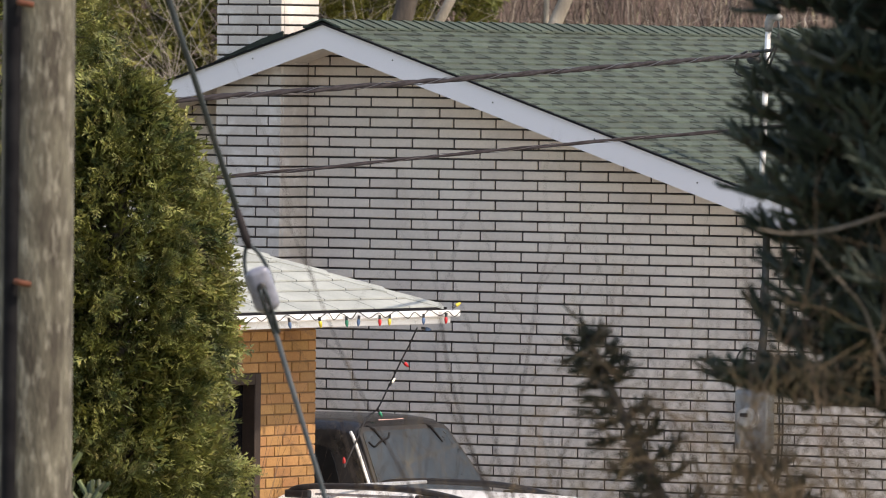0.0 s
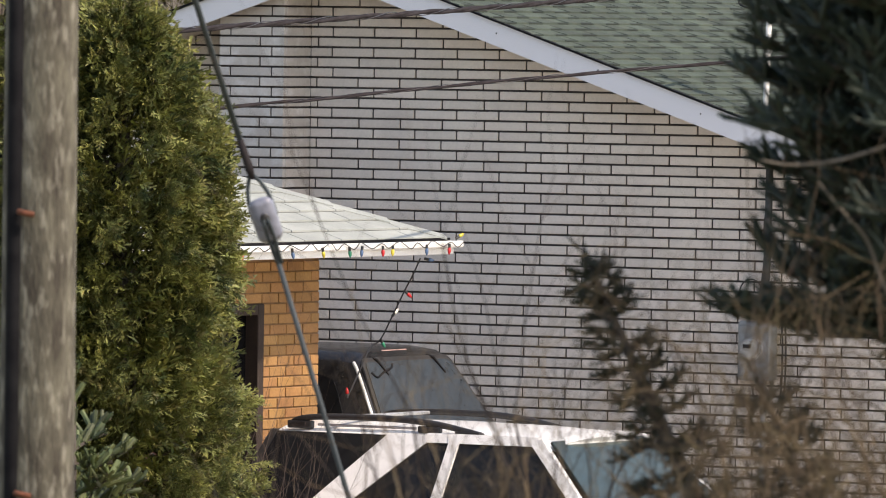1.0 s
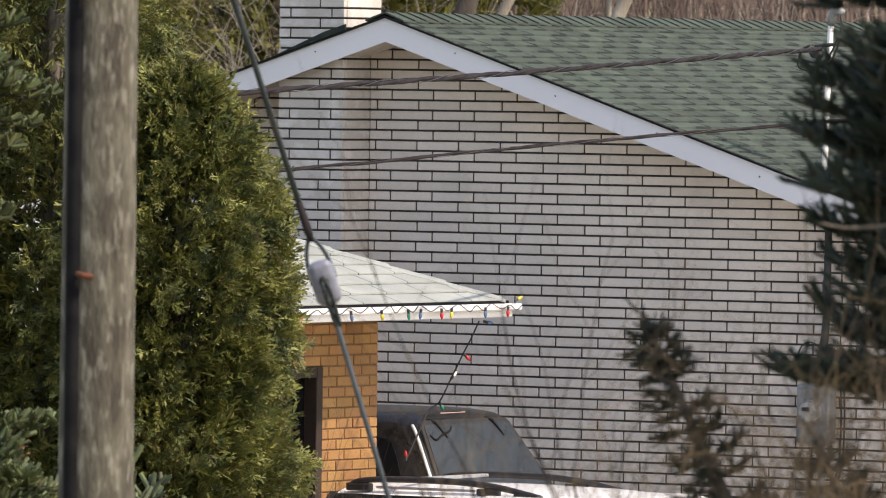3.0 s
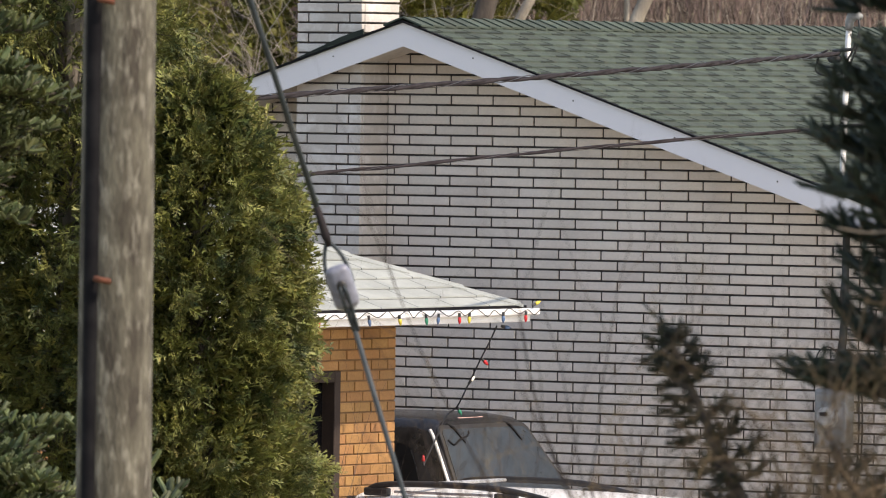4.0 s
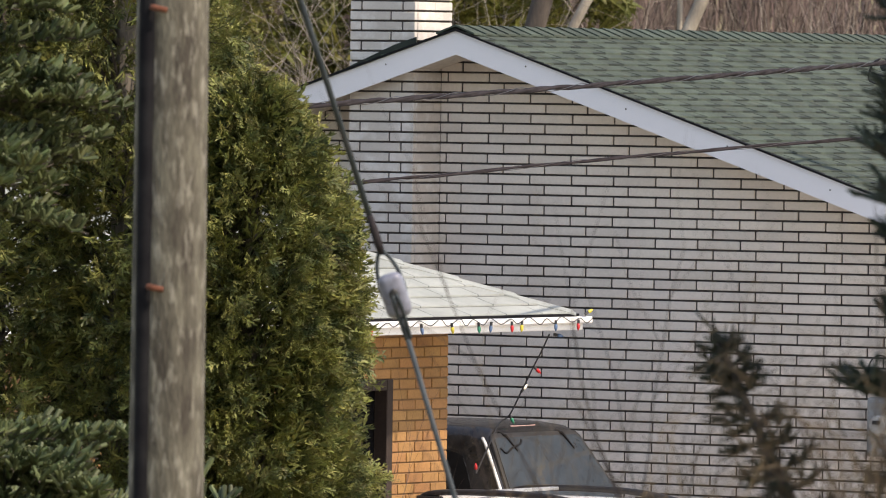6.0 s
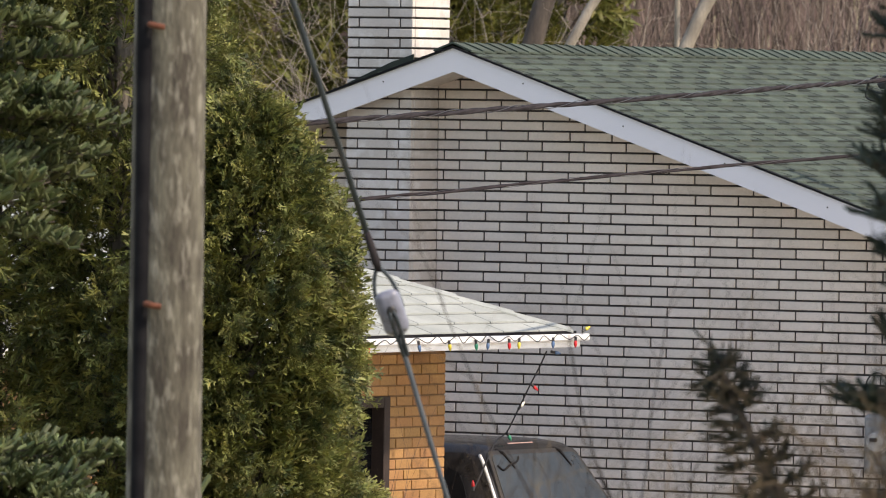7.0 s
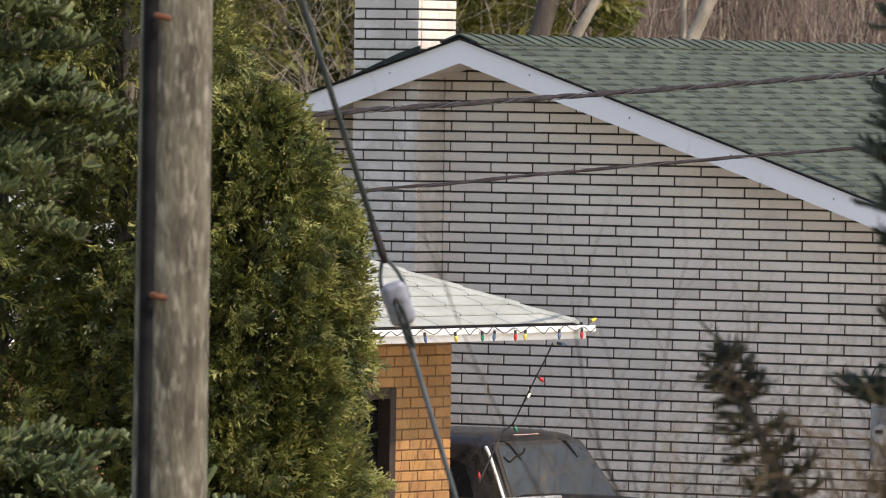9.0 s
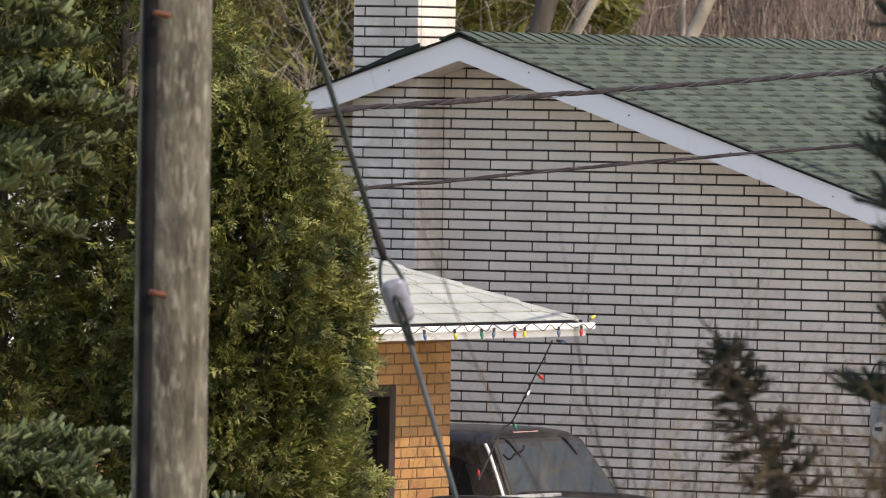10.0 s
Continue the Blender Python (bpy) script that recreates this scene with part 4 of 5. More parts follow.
twisted("service_drop", "thick twisted service cable running to the roof mast", [(3.250, -0.170, 4.375), (4.130, -3.433, 4.290), (4.597, -6.207, 4.197), (4.944, -8.349, 4.128), (5.221, -10.416, 4.057), (4.240, -12.326, 3.884)], 0.018)
twisted("overhead_cable", "thin twisted overhead cable crossing the gable", [(7.370, -0.583, 4.417), (6.145, -3.707, 4.038), (5.910, -4.797, 3.932), (5.601, -5.933, 3.857), (5.279, -7.314, 3.765), (5.002, -8.431, 3.679), (4.877, -9.098, 3.637), (4.071, -12.078, 3.399)], 0.0120)


# ---- vegetation ----
def frames_from(dirs, rng, roll):
    """Rotation matrices with x along dirs, turned about it by roll."""
    d = dirs / np.linalg.norm(dirs, axis=1, keepdims=True)
    ref = np.where(np.abs(d[:, 2:3]) > 0.95, np.array([[1.0, 0, 0]]), np.array([[0, 0, 1.0]]))
    y = np.cross(ref, d)
    y /= np.linalg.norm(y, axis=1, keepdims=True)
    z = np.cross(d, y)
    c, s = np.cos(roll)[:, None], np.sin(roll)[:, None]
    return np.stack([d, c * y + s * z, -s * y + c * z], axis=2)


def scatter(tv, tf, locs, rots, sizes):
    """Copies of the template (tv, tf), one per place, joined into two arrays."""
    n, k = len(locs), len(tv)
    v = np.einsum("nij,kj->nki", rots, tv) * np.asarray(sizes)[:, None, None] + locs[:, None, :]
    f = tf[None, :, :] + (np.arange(n) * k)[:, None, None]
    return v.reshape(-1, 3), f.reshape(-1, 3)


def cedar_template(seed):
    """A loose, feathery cedar spray along x, about 1 long: uneven branchlets, each with side tips."""
    r = random.Random(seed)
    v, f = [], []

    def blade(p, ang, L, w, lift):
        b = len(v)
        dx, dy = math.cos(ang), math.sin(ang)
        v.extend([(p[0], p[1], p[2]), (p[0] + dx * L * 0.6 - dy * w, p[1] + dy * L * 0.6 + dx * w, p[2] + lift * 0.5),
                  (p[0] + dx * L, p[1] + dy * L, p[2] + lift), (p[0] + dx * L * 0.6 + dy * w, p[1] + dy * L * 0.6 - dx * w, p[2] + lift * 0.5)])
        f.extend([(b, b + 1, b + 2), (b, b + 2, b + 3)])

    def tip(p, ang, L, w, lift):
        b = len(v)
        dx, dy = math.cos(ang), math.sin(ang)
        v.extend([(p[0] - dy * w, p[1] + dx * w, p[2]), (p[0] + dy * w, p[1] - dx * w, p[2]), (p[0] + dx * L, p[1] + dy * L, p[2] + lift)])
        f.append((b, b + 1, b + 2))
    for i in range(7):
        sg = 1 if i % 2 else -1
        x = 0.08 + 0.115 * i + r.uniform(-0.05, 0.05)
        L = (0.56 - 0.05 * i) * r.uniform(0.65, 1.2)
        a = sg * r.uniform(0.35, 0.95)
        z, lift = -0.15 * x * x, r.uniform(-0.22, 0.12)
        blade((x, 0, z), a, L, r.uniform(0.036, 0.056), lift)
        for u in (r.uniform(0.25, 0.45), r.uniform(0.5, 0.75)):
            m = (x + math.cos(a) * L * u, math.sin(a) * L * u, z + lift * u)
            tip(m, a + r.choice((-1, 1)) * r.uniform(0.45, 0.85), L * r.uniform(0.35, 0.55), 0.036, r.uniform(-0.12, 0.08))
    blade((0, 0, 0), r.uniform(-0.1, 0.1), 1.0, 0.035, -0.2)
    return np.array(v), np.array(f)


def twig_template(n=52, L=1.0, needle=0.20, seed=1, width=0.020, core=0.022, blunt=0.35):
    """A spruce twig along x, with needles round it."""
    r = np.random.RandomState(seed)
    v, f = [], []
    for i in range(n):
        x = L * (i + 0.5) / n
        t = r.uniform(0, 2 * math.pi)
        ln = needle * r.uniform(0.75, 1.15)
        fw = r.uniform(0.45, 0.8)
        d = np.array([fw, math.cos(t) * (1 - fw * 0.4), math.sin(t) * (1 - fw * 0.4)])
        d /= np.linalg.norm(d)
        s = np.cross(d, [1, 0, 0])
        s = s / np.linalg.norm(s) * width
        b = len(v)
        p = np.array([x, 0, 0])
        v.extend([p - s, p + s, p + d * ln])
        f.append((b, b + 1, b + 2))
    b = len(v)
    ring = 5 if core > 0.03 else 3
    for k in range(ring):
        t = 2 * math.pi * k / ring
        w = core * (1.0 + 0.25 * (k % 2))
        v.extend([(0, w * math.cos(t), w * math.sin(t)), (L * 0.97, w * blunt * math.cos(t + 0.4), w * blunt * math.sin(t + 0.4))])
    for k in range(ring):
        p, q = b + 2 * k, b + 2 * ((k + 1) % ring)
        f.extend([(p, q, p + 1), (q, q + 1, p + 1)])
    return np.array(v), np.array(f)


CEDAR_T = [cedar_template(k) for k in (3, 4, 5, 6)]
FINGER_T = twig_template(27, 1.0, 0.13, 6, 0.046, 0.125, 0.85)
BRUSH_T = twig_template(28, 1.0, 0.17, 7, 0.044, 0.09)



def rods(segs, sides=3):
    """Tapered rods, one per row (x0 y0 z0 x1 y1 z1 r0 r1), joined into two arrays."""
    s = np.asarray(segs, dtype=float)
    p, q, r0, r1 = s[:, :3], s[:, 3:6], s[:, 6], s[:, 7]
    R = frames_from(q - p + 1e-9, None, np.zeros(len(s)))
    vs = []
    for k in range(sides):
        t = 2 * math.pi * k / sides
        o = R[:, :, 1] * math.cos(t) + R[:, :, 2] * math.sin(t)
        vs.append(p + o * r0[:, None])
        vs.append(q + o * r1[:, None])
    v = np.stack(vs, axis=1).reshape(-1, 3)
    tf = []
    for k in range(sides):
        a0, b0 = 2 * k, 2 * ((k + 1) % sides)
        tf += [(a0, b0, a0 + 1), (b0, b0 + 1, a0 + 1)]
    f = np.array(tf)[None] + (np.arange(len(s)) * 2 * sides)[:, None, None]
    return v, f.reshape(-1, 3)


def cedar(name, base, height, radius, seed, boughs, per, label, size=0.12, z_from=0.0, mat_=None, shape=0.34, power=0.8, face=0.7):
    """A dense columnar cedar: trunk, and boughs that end in fans of flat sprays, with dark hollows between them.
    face: the share of boughs on the side towards the road."""
    rng = np.random.RandomState(seed)
    z0 = ground_z(*base)
    t = empty(name, (base[0], base[1], z0), label, "tree", name.replace("_", " ") + "s")
    part("trunk", tube([(0, 0, -0.2), (0.03, 0, height * 0.5), (0, 0.02, height * 0.93)], [0.13, 0.085, 0.02], 10), M_bark, t, smooth=True)
    n = boughs
    h = z_from + (height * 0.985 - z_from) * (np.arange(n) + rng.uniform(0, 1, n)) / n
    fr = h / height
    prof = np.clip((1 - fr) / shape, 0, 1) ** power * np.clip(fr / 0.12 + 0.55, 0, 1)
    road = math.atan2(-FWD.y, -FWD.x)
    az = np.where(rng.uniform(0, 1, n) < face, road + rng.uniform(-1.9, 1.9, n), rng.uniform(0, 2 * math.pi, n))
    # broad billows in the outline, then each bough's own reach
    billow = np.array([noise.noise((math.cos(a) * 1.7, math.sin(a) * 1.7, z * 2.3 + seed)) for a, z in zip(az, h)])
    reach = radius * np.clip(prof, 0.05, 1) * (0.95 + 0.40 * billow + rng.uniform(-0.13, 0.08, n))
    rise = rng.uniform(-0.15, 0.55, n)
    out = np.stack([np.cos(az), np.sin(az), rise], 1)
    side = np.stack([-np.sin(az), np.cos(az), np.zeros(n)], 1)
    tipp = np.stack([reach * np.cos(az), reach * np.sin(az), h], 1)
    length = np.minimum(reach * 0.55, size * 2.6)[:, None]
    root = tipp - out * length
    segs = [(0, 0, max(r[2] - 0.3, 0.1), *r, 0.012, 0.007) for r in root] + [(*r, *q, 0.006, 0.002) for r, q in zip(root, tipp)]
    lv, lf = rods(segs)
    link_mesh("branchwork", arrays_mesh("branchwork", lv, lf), M_bark_dark, t)["kind"] = "stuff"
    # sprays along each bough: wide at its middle, closing towards the tip
    m = n * per
    I = np.repeat(np.arange(n), per)
    u = rng.uniform(0.0, 1.0, m) ** 0.75
    spread = (0.52 * size * (1.15 - u))[:, None]
    lat = rng.normal(0, 1, m)[:, None]
    C = root[I] + out[I] * length[I] * u[:, None] + side[I] * spread * lat + np.stack([np.zeros(m), np.zeros(m), rng.normal(0, 0.55 * size, m)], 1)
    D = out[I] * 0.9 + side[I] * (lat * 0.45 + rng.normal(0, 0.3, (m, 1))) + np.stack([np.zeros(m), np.zeros(m), rng.normal(-0.12, 0.42, m)], 1)
    R = frames_from(D, rng, rng.normal(math.pi / 2, 0.75, m))
    # a dim inner filling
    k = m // 3
    hh = z_from + (height * 0.97 - z_from) * rng.uniform(0, 1, k)
    aa = rng.uniform(0, 2 * math.pi, k)
    rr = radius * np.clip((1 - hh / height) / shape, 0, 1) ** power * rng.choice([0.3, 0.5, 0.68], k)
    C2 = np.stack([rr * np.cos(aa), rr * np.sin(aa), hh], 1)
    D2 = np.stack([np.cos(aa), np.sin(aa), rng.uniform(-0.4, 0.8, k)], 1)
    C, R = np.concatenate([C, C2]), np.concatenate([R, frames_from(D2, rng, rng.uniform(0, math.pi, k))])
    sz = np.concatenate([size * rng.uniform(0.55, 1.15, m), size * 2.0 * rng.uniform(0.8, 1.2, k)])
    vs, fs, b = [], [], 0
    for j, tp in enumerate(CEDAR_T):
        v, f = scatter(*tp, C[j::4], R[j::4], sz[j::4])
        vs.append(v)
        fs.append(f + b)
        b += len(v)
    ob = link_mesh("crown", arrays_mesh("crown", np.concatenate(vs), np.concatenate(fs)), mat_ or M_cedar, t)
    ob["kind"] = "stuff"
    return t


def fan_spruce(name, base, height, radius, seed, label, material, z_from=0.3, whorl=0.25, per=6, finger=0.11, power=0.7, az_range=None, template=None, lift=(0.05, 0.35), perk=0.0, whorls=None):
    """A spruce of layered, fan-like boughs: each limb carries side shoots set with upturned, blunt fingers."""
    rng = np.random.RandomState(seed)
    z0 = ground_z(*base)
    t = empty(name, (base[0], base[1], z0), label, "tree", name.replace("_", " ") + "s")
    part("trunk", tube([(0, 0, -0.2), (0, 0, height * 0.6), (0.01, 0, height)], [0.035 + height * 0.011, 0.02 + height * 0.006, 0.006], 9), M_bark_dark, t, smooth=True)
    limbs, P, D, S = [], [], [], []
    Z = np.array([0, 0, 1.0])

    def put(p, d, k=1.0):
        P.append(p); D.append(d / np.linalg.norm(d) + rng.normal(0, 0.22, 3)); S.append(finger * k)
    levels, z = [], z_from
    while z < height - 0.08:
        levels.append(z)
        z += whorl * rng.uniform(0.85, 1.15)
    for z in whorls or levels:
        L0 = radius * (1 - z / height) ** power + finger * 0.7
        turn = rng.uniform(0, 2 * math.pi)
        for b in range(per):
            a = turn + 2 * math.pi * b / per + rng.uniform(-0.3, 0.3)
            if az_range is not None and rng.uniform() < 0.85:
                a = az_range[0] + (az_range[1] - az_range[0]) * (b + rng.uniform(0, 1)) / per
            L = L0 * rng.uniform(0.70, 1.08)
            d = np.array([math.cos(a), math.sin(a), 0.0])
            sv = np.array([-d[1], d[0], 0.0])
            up = rng.uniform(*lift)
            zz = z + rng.uniform(-0.35, 0.35) * whorl
            n = max(4, int(L / (finger * 0.55)))
            prev = np.array([0, 0, zz])
            for i in range(n):
                u = (i + 1) / n
                q = d * L * u + Z * (zz + L * (up * u - 0.12 * u * (1 - u))) + rng.normal(0, 0.006, 3)
                limbs.append((*prev, *q, 0.004 + 0.012 * (1 - u), 0.004 + 0.010 * (1 - u)))
                ax = (q - prev) / (np.linalg.norm(q - prev) + 1e-9)
                if u > 0.30:
                    put(prev, ax + Z * (0.1 + perk * 0.6), 0.9)
                    for sg in (-1, 1):
                        shoot = min(0.42 * L * (1.05 - u) + 0.02, 0.34) * rng.uniform(0.7, 1.15)
                        w = ax * 0.72 + sv * sg * 0.70 + Z * rng.uniform(0.02, 0.28)
                        w = w / np.linalg.norm(w)
                        at, k = q, 0
                        while k == 0 or k * finger * 0.8 < shoot:
                            put(at, w + Z * (0.12 + perk), rng.uniform(0.85, 1.1))
                            limbs.append((*at, *(at + w * finger), 0.0035, 0.003))
                            for s2 in (-1, 1):
                                ww = w * 0.8 + np.cross(w, Z) * s2 * 0.62 + Z * (rng.uniform(0.0, 0.45) + perk)
                                put(at + w * finger * 0.45, ww, rng.uniform(0.6, 0.9))
                            at = at + w * finger * 0.8
                            k += 1
                prev = q
            put(prev, d + Z * (0.2 + perk), 1.1)
    for i in range(12):
        put(np.array([0, 0, height - finger * 0.6 * i]), np.array([rng.uniform(-0.6, 0.6), rng.uniform(-0.6, 0.6), 1.0]))
    P, D, S = np.array(P), np.array(D), np.array(S)
    lv, lf = rods(limbs)
    link_mesh("branchwork", arrays_mesh("branchwork", lv, lf), M_bark_dark, t)["kind"] = "stuff"
    v, f = scatter(*(template or FINGER_T), P, frames_from(D, rng, rng.uniform(0, 6.28, len(P))), S)
    link_mesh("crown", arrays_mesh("crown", v, f), material, t)["kind"] = "stuff"
    return t


def grow(rng, segs, p, d, L, r, depth, spread, kids, wobble=0.18, up=0.9):
    """A branching stem, as rods."""
    n = 5
    step = L / n
    for i in range(n):
        d = d + rng.normal(0, wobble, 3) * 0.5 + np.array([0, 0, up * 0.12])
        d = d / np.linalg.norm(d)
        q = p + d * step
        r1 = r * (1 - 0.6 * (i + 1) / n)
        segs.append((*p, *q, r * (1 - 0.6 * i / n), r1))
        if depth > 0 and i >= 1:
            for _ in range(kids if rng.uniform() < 0.85 else 0):
                s = rng.normal(0, 1, 3)
                s -= d * s.dot(d)
                s /= np.linalg.norm(s) + 1e-9
                grow(rng, segs, q, d * math.cos(spread) + s * math.sin(spread), L * rng.uniform(0.35, 0.6), r1 * 0.7, depth - 1, spread, kids, wobble, up)
        p = q


def shrub(name, base, z_from, height, seed, stems, label, material, spread=0.55, fan=0.22, r=0.009, depth=2, kids=1, foot=0.3, wobble=0.2, category="shrub"):
    """A bare shrub: many stems from one foot."""
    rng = np.random.RandomState(seed)
    z0 = ground_z(*base) + z_from
    t = empty(name, (base[0], base[1], z0), label, category, "foreground " + category + "s")
    for _ in range(stems):
        segs = []
        d = np.array([rng.normal(0, fan), rng.normal(0, fan), 1.0])
        p = np.array([rng.normal(0, foot), rng.normal(0, foot), -0.1])
        grow(rng, segs, p, d / np.linalg.norm(d), height * rng.uniform(0.6, 1.05), r * rng.uniform(0.7, 1.2), depth, spread, kids, wobble)
        link_mesh("stem", arrays_mesh("stem", *rods(segs)), material, t)
    return t


def place(px, depth):
    """Plan position: px metres to the right of the line of sight, depth metres ahead of the eye."""
    p = Vector((EYE[0], EYE[1], 0)) + FWD * depth + SIDE * px
    return (p.x, p.y)


cedar("cedar_tree", place(-1.20, 49.9), 4.22, 0.66, 11, 240, 60, "dense green cedar with yellow-green and browned spray tips", 0.104, 1.1, shape=0.19)
cedar("cedar_tree", place(-1.88, 50.4), 6.4, 0.68, 12, 180, 48, "tall green cedar with yellow-green tips in the hedge row", 0.110, 1.3)
cedar("cedar_tree", place(-2.60, 50.6), 6.4, 0.80, 13, 140, 36, "tall dark green cedar in the hedge row", 0.125, 1.3)
cedar("cedar_tree", place(-3.45, 51.0), 6.2, 0.85, 14, 90, 24, "tall dark green cedar in the hedge row", 0.150, 1.3)
fan_spruce("spruce_tree", place(-2.50, 44.0), 5.7, 1.45, 21, "green spruce with layered boughs of blunt needled fingers beside the cedars", M_spruce, per=8, finger=0.092, power=0.6, az_range=(radians(225), radians(400)), lift=(-0.36, 0.0), perk=0.50, whorls=(1.7, 1.95, 2.2, 2.42, 3.62, 3.80, 4.0, 4.2, 4.42, 4.65, 4.9, 5.2, 5.45))
fan_spruce("young_spruce", place(-1.30, 45.5), 2.22, 0.70, 22, "small green spruce in front of the cedar", M_spruce, 0.9, 0.22, 5, 0.105, perk=0.4)
dark = fan_spruce("dark_spruce", place(2.58, 31.0), 7.0, 1.18, 29, "dark blue-green spruce with upturned limbs, shade put into its needle colour", M_spruce_dark, per=11, finger=0.150, power=0.10, az_range=(radians(175), radians(280)), template=BRUSH_T, lift=(-0.05, 0.26), perk=0.35,
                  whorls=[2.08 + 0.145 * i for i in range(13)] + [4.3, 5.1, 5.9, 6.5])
for dead in ([(19.659, -28.043, 3.856), (19.539, -28.118, 3.806), (19.419, -28.193, 3.764), (19.299, -28.269, 3.749), (19.216, -28.321, 3.764)], [(19.606, -28.077, 3.277), (19.548, -28.113, 3.383), (19.505, -28.140, 3.516), (19.436, -28.183, 3.609), (19.372, -28.223, 3.697)]):
    limb = part("dead_limb", tube(smooth_path(dead, 5), [0.009 - 0.0003 * i for i in range(5 * (len(dead) - 1) + 1)], 7), M_bark, dark, "pale bare dead limb", True)
    limb.matrix_parent_inverse = dark.matrix_basis.inverted()
for px, dp, hh, rd, sd, lean in ((1.87, 31.6, 2.58, 0.46, 24, -25.5), (2.22, 32.0, 2.14, 0.70, 25, -24), (2.70, 31.4, 2.0, 0.75, 26, -24)):
    leaner = fan_spruce("browned_spruce", place(px, dp), hh, rd, sd, "small leaning spruce with browned needles among dry twigs", M_spruce_brown, 1.1, 0.085, 4, 0.066, 1.25, None, BRUSH_T, lift=(-0.1, 0.2), perk=0.22)
    leaner.matrix_basis = leaner.matrix_basis @ Matrix.Rotation(radians(lean), 4, FWD)

shrub("bare_shrub", place(1.30, 31.0), 0, 1.75, 31, 9, "bare brown shrub with many thin twigs", M_twig, r=0.010, foot=0.2)
shrub("bare_shrub", place(0.90, 32.0), 0, 1.95, 32, 9, "bare purplish shrub with long upright stems", M_twig_dark, r=0.013, fan=0.10, foot=0.16)
shrub("bare_shrub", place(0.62, 32.4), 0, 1.60, 33, 9, "bare purplish shrub with long upright stems", M_twig_dark, r=0.012, fan=0.11, foot=0.16)
shrub("bare_shrub", place(0.36, 32.0), 0, 1.42, 42, 8, "bare brown shrub with many thin twigs", M_twig, r=0.011, fan=0.12, foot=0.18)
shrub("bare_shrub", place(0.10, 32.6), 0, 1.22, 39, 6, "bare purplish shrub with long upright stems", M_twig_dark, r=0.010, fan=0.12, foot=0.2)
shrub("bare_shrub", place(0.15, 50.0), 0, 1.75, 34, 10, "thin bare twigs in front of the parked vehicle", M_twig, r=0.006, fan=0.16, foot=0.45)
shrub("bare_shrub", place(-0.66, 55.0), 0, 2.15, 35, 14, "thin bare twigs beside the orange wall", M_twig_dark, r=0.006, fan=0.14, foot=0.18)
shrub("bare_shrub", place(1.62, 30.5), 0, 2.15, 38, 12, "bare brown shrub below the dark spruce", M_twig, r=0.010, fan=0.25, foot=0.22, wobble=0.4)
shrub("dry_weeds", place(0.86, 31.0), 0, 1.62, 43, 16, "tangle of dry golden-brown weeds", M_weed, r=0.008, fan=0.14, foot=0.16, wobble=0.8, kids=2, spread=0.8)
shrub("dry_weeds", place(1.10, 30.8), 0, 1.80, 36, 22, "tangle of dry golden-brown weeds", M_weed, r=0.008, fan=0.14, foot=0.15, wobble=0.9, kids=2, spread=0.8)
shrub("dry_weeds", place(1.36, 30.4), 0, 1.75, 40, 24, "tangle of dry golden-brown weeds", M_weed, r=0.008, fan=0.16, foot=0.16, wobble=0.9, kids=2, spread=0.8)
shrub("dry_weeds", place(1.90, 30.2), 0, 2.35, 41, 48, "tangle of dry golden-brown weeds", M_weed, r=0.010, fan=0.16, foot=0.16, wobble=0.9, kids=2, spread=0.8)
shrub("dry_weeds", place(1.66, 30.0), 0, 2.2, 37, 46, "tangle of dry golden-brown weeds", M_weed, r=0.009, fan=0.16, foot=0.16, wobble=0.9, kids=2, spread=0.8)



